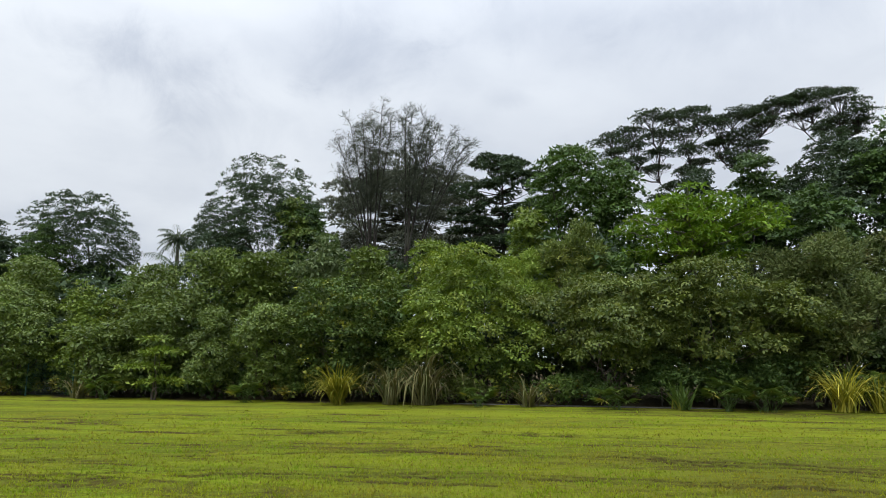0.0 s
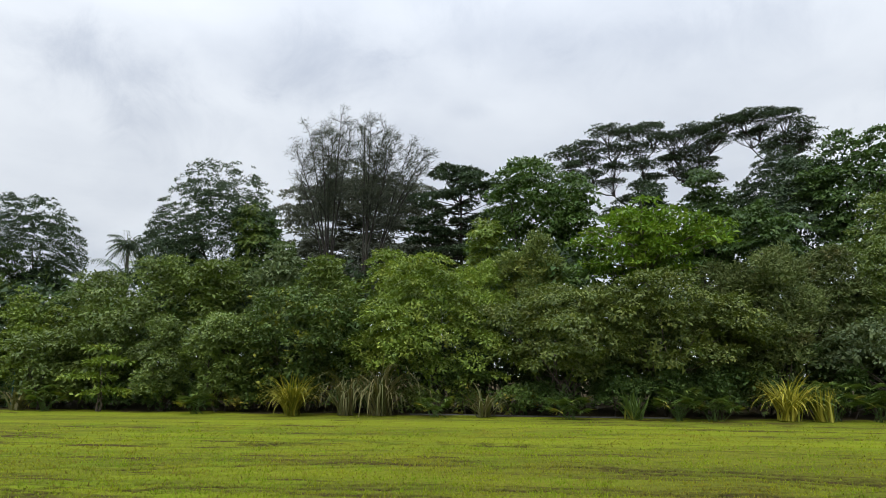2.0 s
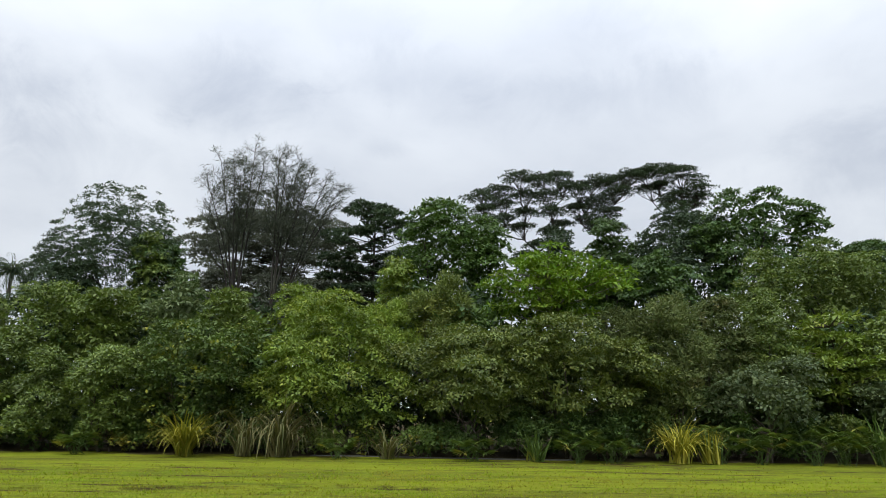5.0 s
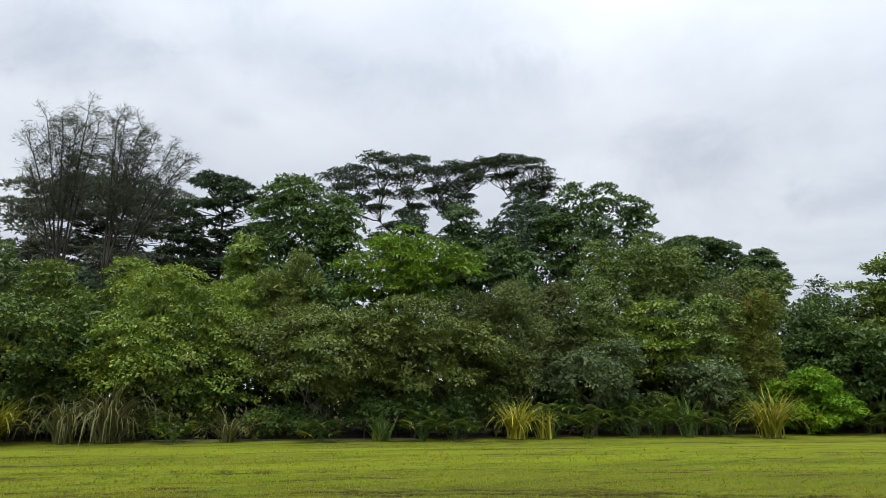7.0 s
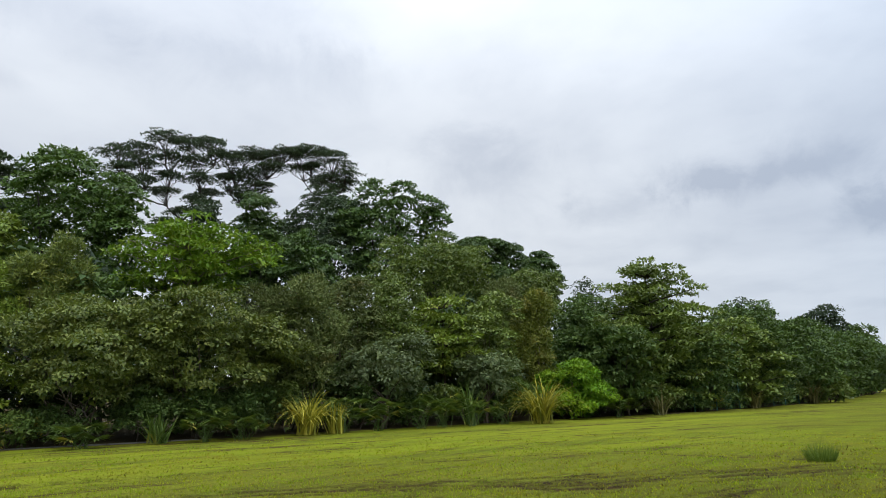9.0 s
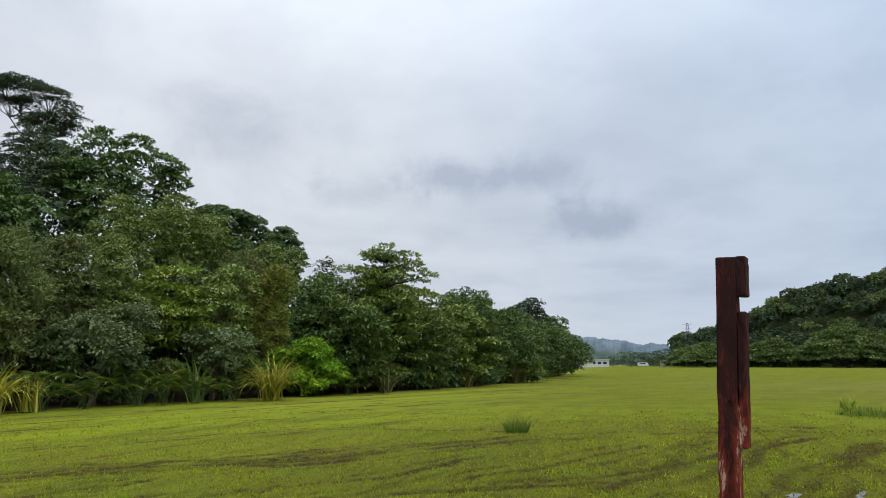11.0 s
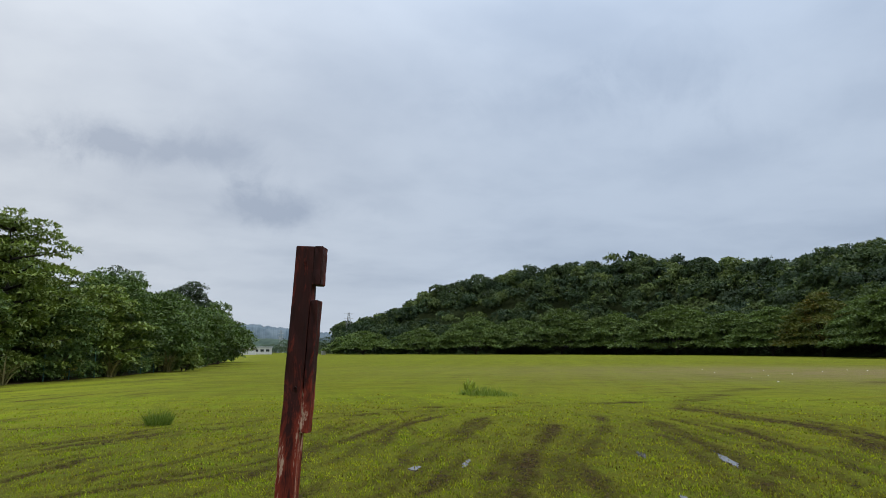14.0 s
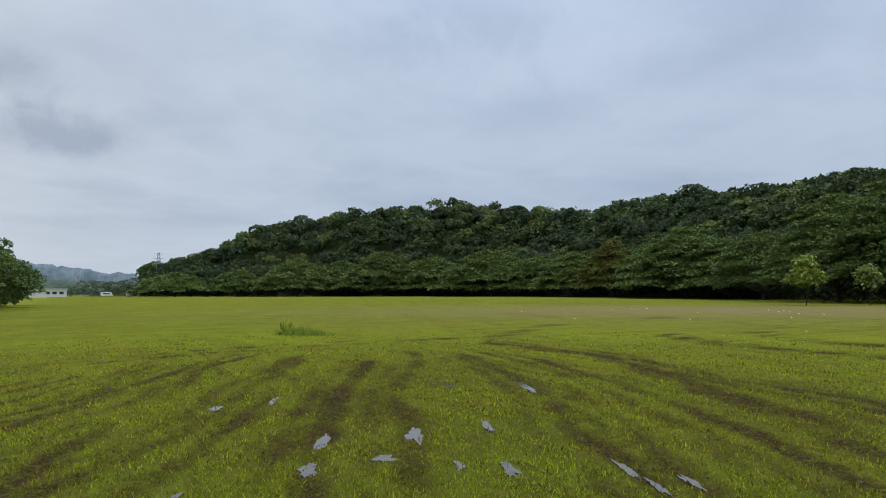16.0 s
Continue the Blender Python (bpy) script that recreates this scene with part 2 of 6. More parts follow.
def sprays(rng, lobes, reach, leaves, length, width, cover=2.2, level=0.8, droop=0.25, inner=0.45, low=-0.6, jitter=0.4, fine=False):
    """Leaves in sprays over the lobes of a crown: flat fans of leaves at the twigs' ends, with gaps between them."""
    centres, outs = [], []
    for cx, cy, cz, rx, ry, rz in lobes:
        area = 4 * math.pi * (((rx * ry) ** 1.6 + (rx * rz) ** 1.6 + (ry * rz) ** 1.6) / 3) ** (1 / 1.6)
        count = max(6, int(cover * area / (math.pi * reach * reach)))
        d = unit(rng.normal(size=(count * 2, 3)))
        d = d[d[:, 2] > low + rng.random(len(d)) * 0.35][:count]
        r = inner + (1.04 - inner) * np.sqrt(rng.random(len(d)))
        centres.append(np.array((cx, cy, cz)) + d * np.array((rx, ry, rz)) * r[:, None])
        outs.append(unit(d / np.array((rx, ry, rz))))
    centres, outs = np.concatenate(centres), np.concatenate(outs)
    face = unit(outs * (1 - level) + np.array((0, 0, 1.0)) * level + rng.normal(size=outs.shape) * 0.22)
    first = unit(np.cross(face, rng.normal(size=face.shape)))
    second = np.cross(face, first)
    size = reach * (0.65 + 0.7 * rng.random(len(centres)))
    k = leaves
    turn = rng.random((len(centres), k)) * 2 * math.pi
    out = np.sqrt(rng.random((len(centres), k))) * size[:, None]
    ring = np.cos(turn)[..., None] * first[:, None] + np.sin(turn)[..., None] * second[:, None]
    at = centres[:, None] + ring * out[..., None] * 0.8 + face[:, None] * rng.normal(size=(len(centres), k, 1)) * reach * 0.13
    at[..., 2] -= (out / reach) ** 2 * reach * droop
    spin = 0.25 if fine else 0.55
    way = unit(ring * spin + outs[:, None] * spin * 0.6 + rng.normal(size=ring.shape) * 0.65 - np.array((0, 0, 1.0)) * droop)
    norm = unit(face[:, None] + rng.normal(size=ring.shape) * jitter)
    count = at.shape[0] * k
    scale = 0.7 + 0.6 * rng.random(count)
    if fine:
        return small_leaf_arrays(rng, at.reshape(-1, 3), way.reshape(-1, 3), norm.reshape(-1, 3), length * scale, width * scale * 1.1)
    return leaf_arrays(rng, at.reshape(-1, 3), way.reshape(-1, 3), norm.reshape(-1, 3), length * scale, width * scale)


def tubes(paths, sides=6):
    """Tapered limbs: each path is rows of x, y, z and radius."""
    verts, faces, base = [], [], 0
    for path in paths:
        path = np.asarray(path, float)
        p, r = path[:, :3], path[:, 3]
        way = unit(np.gradient(p, axis=0))
        ref = np.where(np.abs(way[:, :1]) < 0.8, np.array([[1.0, 0, 0]]), np.array([[0, 1.0, 0]]))
        a = unit(np.cross(way, ref))
        b = np.cross(way, a)
        t = np.arange(sides) * 2 * math.pi / sides
        ring = p[:, None] + r[:, None, None] * (np.cos(t)[None, :, None] * a[:, None] + np.sin(t)[None, :, None] * b[:, None])
        verts.append(ring.reshape(-1, 3))
        for i in range(len(p) - 1):
            for j in range(sides):
                k = (j + 1) % sides
                faces.append((base + i * sides + j, base + i * sides + k, base + (i + 1) * sides + k, base + (i + 1) * sides + j))
        base += len(p) * sides
    return np.concatenate(verts), np.array(faces)


def bend(rng, a, b, r0, r1, steps=6, sag=0.12, lift=0.0):
    """A limb from a to b that wanders a little."""
    a, b = np.asarray(a, float), np.asarray(b, float)
    t = np.linspace(0, 1, steps)[:, None]
    span = np.linalg.norm(b - a)
    wander = np.cumsum(rng.normal(size=(steps, 3)), 0) * sag * span / steps
    wander -= wander * 0 + t * wander[-1]
    p = a + (b - a) * t + wander
    p[:, 2] += (np.sin(t[:, 0] * math.pi) * lift * span)
    return np.c_[p, r0 + (r1 - r0) * t[:, 0]]


def limbs_to(rng, lobes, zb, girth, stems=1, spread=0.25, foot=0.0, branches=12):
    """Stems from the ground, a few main limbs from each, and branches that leave the nearest limb and end in the clumps."""
    paths = []
    fork_z = max(0.3, zb * 0.8)
    ends = np.array([(row[0], row[1], row[2] - row[5] * 0.3) for row in lobes])
    pick = rng.permutation(len(ends))[:max(branches, stems * 4)]
    for s in range(stems):
        x0, y0 = rng.normal(size=2) * foot
        fork = np.array((x0 + rng.normal() * spread, y0 + rng.normal() * spread, fork_z * (0.85 + 0.3 * rng.random())))
        paths.append(bend(rng, (x0, y0, -0.15), fork, girth, girth * 0.72))
        mine = pick[s::stems]
        for k in mine[:6]:
            paths.append(bend(rng, fork, fork + (ends[k] - fork) * 0.8, girth * 0.5, girth * 0.13, 8, 0.16, 0.05))
        limbs = np.concatenate([p[1:] for p in paths[-min(6, len(mine)):]])
        for k in mine[6:]:
            away = np.linalg.norm(limbs[:, :3] - ends[k], axis=1) + 2.0 * np.maximum(0, limbs[:, 2] - ends[k][2])
            start = limbs[np.argmin(away)]
            thick = max(0.006, min(start[3] * 0.6, girth * 0.2))
            path = bend(rng, start[:3], ends[k], thick, thick * 0.25, 5, 0.16)
            paths.append(path)
            limbs = np.r_[limbs, path[2:4]]
    return paths


def clump_rows(rng, hw, depth, zb, zt, r, flat, density, ragged=0.1, knots=5):
    """Clumps of foliage over the surface of a crown made of several overlapping masses: place, half sizes and the way outwards."""
    h = (zt - zb) / 2
    mid = (zb + zt) / 2
    masses = [(0.0, 0.0, mid - h * 0.06, hw * 0.92, hw * 0.9 * depth, h * 0.9)]
    for k in range(knots):
        t = k * 2 * math.pi / knots + rng.normal() * 0.35 + 0.6
        size = rng.uniform(0.36, 0.56)
        rise = rng.uniform(-0.5, 0.7)
        off = math.sqrt(max(0.15, 1 - rise * rise * 0.8)) * 1.06 - size * 0.72 + rng.uniform(-0.1, 0.8) * ragged
        masses.append((math.cos(t) * off * hw, math.sin(t) * off * hw * depth, mid + rise * h, hw * size, hw * size * depth, min(h * 0.6, max(hw * size * 0.8, h * 0.3))))
    t = rng.random() * 6.28
    masses.append((math.cos(t) * hw * 0.25, math.sin(t) * hw * 0.2, zt - h * 0.32, hw * 0.55, hw * 0.5 * depth, h * 0.33))
    lows = np.array(masses)
    rows = []
    for i, (mx, my, mz, ax, ay, az) in enumerate(masses):
        area = 4 * math.pi * (((ax * ay) ** 1.6 + (ax * az) ** 1.6 + (ay * az) ** 1.6) / 3) ** (1 / 1.6)
        count = max(5, int(density * area / (math.pi * r * r)))
        for k in range(count):
            t = k * 2.39996 + rng.normal() * 0.3 + i
            u = 0.985 - 1.8 * (k + 0.5) / count
            w = math.sqrt(1 - u * u)
            q = r * rng.uniform(0.6, 1.4)
            out = 1 - rng.random() ** 2 * 0.25 + ragged * rng.normal() * 0.5
            x, y = math.cos(t) * w, math.sin(t) * w
            p = np.array((mx + x * max(0.3 * ax, ax * out - q * 0.5), my + y * max(0.3 * ay, ay * out - q * 0.5), mz + u * max(0.3 * az, az * out - q * flat * 0.6)))
            inside = (((p - lows[:, :3]) / lows[:, 3:]) ** 2).sum(1)
            inside[i] = 9
            if inside.min() < 0.72 or p[2] < zb - 0.3 or p[2] < 0.08:
                continue
            rows.append((*p, q, q * rng.uniform(0.8, 1.1), q * flat, x, y))
    return rows


def tier_rows(rng, hw, depth, zb, zt, levels, pad, lean=0.12):
    """Flat pads of foliage along level branches that leave a trunk in tiers; also the branches."""
    rows, paths = [], []
    for k in range(levels):
        t = (k + 0.5) / levels
        z0 = zb + (zt - zb) * t * 0.97
        wide = hw * min(1.0, 0.62 + t * 1.3) * (1 - max(0.0, t - 0.35) / 0.66) ** 0.42 + 0.2
        arms = 6 if wide > 1.2 else 4
        for j in range(arms):
            turn = j * 2 * math.pi / arms + k * 1.1 + rng.normal() * 0.3
            reach = wide * rng.uniform(0.7, 1.1)
            x, y = math.cos(turn), math.sin(turn) * depth
            rise = lean * reach + rng.normal() * 0.18
            foot = np.array((0, 0, z0 - 0.25))
            tip = np.array((x * reach, y * reach, z0 + rise))
            paths.append(bend(rng, foot, tip, 0.035 + 0.008 * hw, 0.012, 5, 0.08))
            for f in np.arange(0.3 if wide > 1.4 else 0.55, 1.0, pad * 1.0 / max(reach, 0.5)):
                at = foot + (tip - foot) * f
                q = pad * rng.uniform(0.65, 1.2)
                side = rng.normal() * pad * 0.55
                rows.append((at[0] - y * side, at[1] + x * side, at[2] + rng.normal() * 0.08, q, q, q * 0.24, x, y))
    return rows, paths


def clump_leaves(rng, rows, length, width, cover, level, droop, tilt, jitter, fine, low=-0.15):
    """Leaves over the upper shell of each clump, turned outwards like shingles, so that the clumps read as lit domes over dark gaps."""
    rows = np.array([row if len(row) > 6 else (*row, 0.0, 0.0) for row in rows], float)
    each = np.maximum(6, cover * math.pi * rows[:, 3] * rows[:, 4] / (0.5 * length * width)).astype(int)
    k = np.repeat(np.arange(len(rows)), each)
    row, m = rows[k], len(k)
    d = unit(rng.normal(size=(m, 3)))
    d[:, 2] = np.where(d[:, 2] < low, np.abs(d[:, 2]), d[:, 2])
    half = row[:, 3:6]
    spread = 1 + 0.16 * np.sin(np.arctan2(d[:, 1], d[:, 0]) * 3 + k * 1.7) + 0.10 * np.sin(np.arctan2(d[:, 1], d[:, 0]) * 7 + k * 2.9)
    at = row[:, :3] + d * half * ((0.55 + 0.5 * np.sqrt(rng.random(m))) * spread)[:, None]
    out = np.c_[row[:, 6:8], np.zeros(m)]
    at[:, 2] -= tilt * (d * out).sum(1) * half[:, 0]
    norm = unit(d / half + out * tilt / half[:, :1])
    away = unit(d * (1, 1, 0.2) + out * 0.35)
    way = unit(away + rng.normal(size=(m, 3)) * 0.75 - np.array((0, 0, 1.0)) * droop)
    face = unit(norm * (1 - level) + np.array((0, 0, 1.0)) * level + rng.normal(size=(m, 3)) * jitter)
    size = 0.65 + 0.7 * rng.random(m)
    if fine:
        return small_leaf_arrays(rng, at, way, face, length * size, width * size * 1.1)
    return leaf_arrays(rng, at, way, face, length * size, width * size)


STYLE = {  # clump radius, flatness, how closely they stand, leaf length, width, cover, level, droop, tilt, whether the leaves are small
    "large": (0.62, 0.36, 0.74, 0.150, 0.080, 1.15, 0.35, 0.45, 0.42, False),
    "medium": (0.50, 0.42, 0.80, 0.16, 0.098, 1.1, 0.32, 0.30, 0.35, False),
    "small": (0.38, 0.55, 0.85, 0.12, 0.062, 1.2, 0.25, 0.20, 0.35, True),
    "rosette": (0.56, 0.26, 1.10, 0.24, 0.110, 1.15, 0.50, 0.05, 0.20, False),
    "upright": (0.34, 1.10, 1.0, 0.15, 0.055, 1.2, 0.15, -0.50, 0.15, True),
    "tree": (0.80, 0.38, 0.85, 0.20, 0.140, 1.2, 0.30, 0.50, 0.50, True),
    "coarse": (0.95, 0.55, 0.65, 0.32, 0.22, 0.95, 0.4, 0.3, 0.3, True),
    "airy": (0.40, 0.36, 1.0, 0.13, 0.075, 0.60, 0.40, 0.15, 0.35, True),
}
seed_count = [0]


def fresh_rng():
    seed_count[0] += 1
    return np.random.default_rng(4000 + seed_count[0])


def plant(name, label, category, x, y, zb, zt, hw, style, leaf, bark=BARK, depth=0.8, girth=0.07, stems=2, cover=1.0, group="", shape=None, branches=14, tiers=0, pad=0.5, ragged=0.2, core=None):
    """A shrub or tree: stems and a crown of leafy clumps with gaps between them."""
    rng = fresh_rng()
    r, flat, dense, length, width, cov, level, droop, tilt, fine = STYLE[style]
    grow = min(2.1, max(1.0, math.hypot(x, y) / 40)) if style in ("large", "medium", "small", "rosette", "upright") else 1.0
    r, length, width = min(r * grow, hw * 0.5), length * grow, width * grow
    if style in ("medium", "large", "small"):
        r = max(min(r, hw * 0.3), 0.28)
    root = thing(name, x, y, 0, label, category, group)
    if tiers:
        rows, extra = tier_rows(rng, hw, depth, zb, zt, tiers, pad)
        paths = [bend(rng, (0, 0, -0.15), (0, 0, zt * 0.96), girth, girth * 0.2, 8, 0.04)] + extra
    else:
        rows = shape or clump_rows(rng, hw, depth, zb, zt, r, flat, dense, ragged)
        if style == "airy":
            way = unit(rng.normal(size=(int(50 + 26.0 * hw * (zt - zb)), 3)))
            rise = np.abs(way[:, 2])
            way[:, :2] = unit(way[:, :2]) * np.sqrt(1 - rise**2.6)[:, None]
            way[:, 2] = rise * 1.4 - 0.4
            far = 0.35 + 0.67 * np.sqrt(rng.random(len(way))) + ragged * 1.2 * np.sin(np.arctan2(way[:, 1], way[:, 0]) * 3 + hw) * rng.random(len(way))
            size = r * rng.uniform(0.45, 1.1, len(way))
            place = way * np.array((hw * 1.04, hw * depth, (zt - zb) * 0.68)) * far[:, None] + np.array((0, 0, zb + (zt - zb) * 0.31))
            rows = [(*p, q, q * 0.8, q * flat, w[0], w[1]) for p, q, w in zip(place, size, way)]
        paths = limbs_to(rng, [row[:6] for row in rows], zb, girth, stems, hw * 0.1, hw * 0.08, branches)
    v, f = tubes(paths, 3 if branches <= 2 else 5)
    part("trunk", mesh_from("trunk", v, f, bark, True), root)
    if not shape and not tiers and style != "airy":
        h = zt - zb
        inner = [(0, 0, zb + h * 0.45, hw * 0.66, hw * depth * 0.66, h * 0.44)]
        v, f = sprays(rng, inner, r * 0.8, 12, length * (1.1 if style == "coarse" else 1.4), width * (1.2 if style == "coarse" else 1.6), (1.2 if core is None else core) * min(1.0, cover), 0.3, 0.3, 0.5, -0.9, fine=True)
        v[:, 2] = np.maximum(v[:, 2], 0.02)
        part("inner_foliage", mesh_from("inner_foliage", v, f, LEAF[leaf]), root)
    v, f = clump_leaves(rng, rows, length, width, cov * cover, level, droop, tilt, 0.22, fine)
    v[:, 2] = np.maximum(v[:, 2], 0.02)
    part("crown", mesh_from("crown", v, f, LEAF[leaf]), root)
    return root


# ---- ground ----
TRACKS = (  # strength, half width, line
    (0.8, 0.13, ((-9.9, 7.2), (-6.4, 9.9), (-4.4, 11.6), (-2.6, 13.3), (-1.3, 14.8), (0.3, 15.7), (1.5, 16.5), (3.9, 17.7), (6.2, 18.3), (12, 19))),
    (0.85, 0.14, ((-0.9, 4.6), (0.0, 6.5), (0.3, 7.5), (1.0, 9.1), (1.9, 11.2), (2.8, 14.2), (4.5, 16.5))),
    (0.8, 0.14, ((-0.4, 5.0), (0.3, 6.3), (1.0, 7.2), (1.9, 8.6), (2.7, 10.7), (3.9, 12.6), (5, 15))),
    (0.6, 0.14, ((0.6, 5.3), (1.3, 6.7), (1.9, 7.9), (2.9, 9.9), (4.1, 13.4), (5.2, 15.5))),
    (1.1, 0.17, ((1.2, 3.8), (1.9, 5.1), (2.4, 6.3), (3.0, 7.5), (4.1, 9.9), (6.2, 13.6))),
    (0.6, 0.18, ((2.2, 4.0), (3.2, 5.8), (3.9, 7.3), (4.7, 9.4), (7.2, 13.4), (8, 15.5))),
    (1.0, 0.15, ((3.6, 2.6), (4.3, 4.0), (4.8, 5.0), (5.2, 6.0), (6.3, 7.9), (7.5, 10.7), (8.1, 13.4))),
    (0.85, 0.13, ((4.0, 2.4), (4.5, 3.5), (4.9, 4.3), (5.9, 5.9), (6.9, 8.1), (8.2, 12.1), (9, 14.5))),
    (1.15, 0.22, ((6.9, 3.0), (7.5, 4.1), (8.1, 5.1), (8.6, 6.2), (9.7, 8.4), (11.1, 11.5), (11.4, 15.0), (11.2, 16.6))),
    (0.9, 0.15, ((5.6, 2.9), (6.4, 4.5), (7.3, 6.4), (8.4, 9.0), (9.3, 12), (9.6, 14))),
    (1.1, 0.17, ((9.0, 3.6), (9.6, 4.9), (9.9, 6.0), (10.1, 7.5), (10.7, 9.5), (11.8, 12.5))),
    (0.9, 0.16, ((16.2, 6.0), (16.3, 8.2), (16.3, 11.2), (17.4, 14.3), (19, 17))),
    (0.8, 0.16, ((19.4, 8.0), (19.5, 9.8), (20.1, 12.5), (23.9, 17.9))),
    (0.8, 0.15, ((11.2, 16.6), (12.6, 18.0), (18.1, 22.8), (24.0, 25.5), (32, 27))),
    (0.7, 0.14, ((-0.4, 11.3), (0.6, 11.9), (1.7, 14.3), (2.3, 15.8))),
    (0.75, 0.13, ((-3.6, 7.6), (-1.3, 8.9), (0.6, 10.4), (1.6, 12.6), (2.6, 14.6))),
    (0.8, 0.12, ((-12.7, -8), (-11.8, -4.8), (-11.8, -4.0), (-12.2, -2.4), (-12.1, 1), (-11.2, 4.0), (-10.4, 5.8), (-9.5, 6.4), (-8.8, 6.9), (-7.8, 7.5))),
    (1.1, 0.13, ((-10.8, 5.2), (-9.7, 5.9), (-9.1, 7.1), (-8.6, 8.0), (-7.4, 8.8), (-6.7, 10.0), (-5.6, 10.9), (-4.9, 12))),
    (0.9, 0.12, ((-9.8, -3.6), (-10.1, -1.2), (-9.5, 0.7), (-9.0, 2.6), (-8.4, 4.0), (-8.1, 4.6), (-7.7, 6.0), (-7.1, 6.8), (-6.2, 8.4))),
    (1.0, 0.17, ((-8.3, 9.0), (-7.3, 9.4), (-6.5, 9.9), (-5.2, 10.0), (-4.2, 10.9))),
    (0.8, 0.12, ((-5.4, 7.0), (-4.5, 8.0), (-3.7, 8.8), (-3.2, 9.4), (-2.8, 10.5), (-2.2, 12))),
    (0.8, 0.12, ((-3.0, 7.6), (-2.2, 8.9), (-1.7, 9.9), (-1.1, 10.8), (-0.2, 12.7), (0.6, 14))),
    (0.8, 0.12, ((-1.4, 6.9), (-0.7, 8.2), (0.0, 9.7), (1.0, 11.7))),
    (0.9, 0.12, ((-4.8, 10.7), (-3.6, 12.2), (-2.7, 13.2), (-1.8, 14.2), (-0.6, 14.7))),
    (0.7, 0.13, ((-16, -3), (-15.5, 2), (-13, 7), (-9.8, 12), (-6.9, 15.4), (-2.2, 15.9))),
)
PUDDLES = (  # place and half sizes
    (2.58, 6.62, 0.09, 0.36), (2.15, 5.74, 0.10, 0.16), (3.54, 6.48, 0.12, 0.26), (2.85, 5.75, 0.14, 0.09), (4.37, 6.38, 0.07, 0.22),
    (3.59, 4.88, 0.08, 0.18), (4.45, 4.41, 0.06, 0.20), (4.62, 3.9, 0.06, 0.15), (2.07, 9.2, 0.10, 0.14), (2.89, 9.46, 0.08, 0.25),
    (5.69, 9.44, 0.09, 0.28), (6.61, 8.66, 0.09, 0.5), (1.0, 5.35, 0.10, 0.16), (3.3, 5.2, 0.06, 0.12), (0.1, 5.2, 0.10, 0.1), (4.28, 3.92, 0.05, 0.16),
)


def curve_points(points, step=0.12):
    """A smooth line through the given places."""
    p = np.array(points, float)
    p = np.r_[[2 * p[0] - p[1]], p, [2 * p[-1] - p[-2]]]
    out = []
    for a, b, c, d in zip(p[:-3], p[1:-2], p[2:-1], p[3:]):
        k = max(2, int(np.linalg.norm(c - b) / step))
        t = np.linspace(0, 1, k, endpoint=False)[:, None]
        out.append(0.5 * (2 * b + (c - a) * t + (2 * a - 5 * b + 4 * c - d) * t**2 + (3 * b - a - 3 * c + d) * t**3))
    return np.concatenate(out)


def lattice(rng, shape, x, y, cell):
    """Smooth random values over the plane, 0 to 1."""
    table = rng.random((shape, shape))
    u, v = (x / cell) % shape, (y / cell) % shape
    i, j = u.astype(int) % shape, v.astype(int) % shape
    fu, fv = u - np.floor(u), v - np.floor(v)
    fu, fv = fu * fu * (3 - 2 * fu), fv * fv * (3 - 2 * fv)
    i2, j2 = (i + 1) % shape, (j + 1) % shape
    return (table[i, j] * (1 - fu) + table[i2, j] * fu) * (1 - fv) + (table[i, j2] * (1 - fu) + table[i2, j2] * fu) * fv


track_rng = np.random.default_rng(71)
track_points = []
for weight, half, line in TRACKS:
    pts = curve_points(line)
    way = np.gradient(pts, axis=0)
    way /= np.maximum(np.linalg.norm(way, axis=1, keepdims=True), 1e-6)
    normal = np.stack([-way[:, 1], way[:, 0]], 1)
    if line[0][0] < -2.5:  # narrow, sharp lines left by the mower's wheels
        weight, half = weight * 1.5, half * 0.75
    for off, depth in ((0.0, weight), (0.42, weight * 0.6), (-0.5, weight * 0.35)):
        wob = np.cumsum(track_rng.normal(size=len(pts))) * 0.008 + track_rng.normal(size=len(pts)) * 0.04
        strength = depth * (0.12 + 0.95 * lattice(track_rng, 64, np.arange(len(pts)) * 0.12, np.zeros(len(pts)), 0.7) + 0.35 * (lattice(track_rng, 64, np.arange(len(pts)) * 0.12, np.zeros(len(pts)), 2.6) - 0.5))
        track_points.append(np.c_[pts + normal * (off + wob)[:, None], strength, np.full(len(pts), half * half * 0.75)])
track_points = np.concatenate(track_points)
cells = {}
for row in track_points:
    cells.setdefault((int(row[0] // 0.8), int(row[1] // 0.8)), []).append(row)
cells = {key: np.array(rows) for key, rows in cells.items()}


def mud_at(x, y, widen=1.0):
    """How rutted the ground is at places: 0 turf, 1 bare wet rut; widened, the thinned turf beside the ruts."""
    mud = np.zeros(len(x))
    key = np.stack([np.floor(x / 0.8), np.floor(y / 0.8)], 1).astype(int)
    order = np.lexsort((key[:, 1], key[:, 0]))
    groups = np.split(order, np.flatnonzero(np.any(np.diff(key[order], axis=0), axis=1)) + 1)
    for g in groups:
        i, j = key[g[0]]
        near = [cells[i + a, j + b] for a in (-1, 0, 1) for b in (-1, 0, 1) if (i + a, j + b) in cells]
        if near:
            near = np.concatenate(near)
            d2 = (x[g][:, None] - near[:, 0]) ** 2 + (y[g][:, None] - near[:, 1]) ** 2
            mud[g] = (near[:, 2] * np.exp(-d2 / (near[:, 3] * widen))).max(1)
    return mud


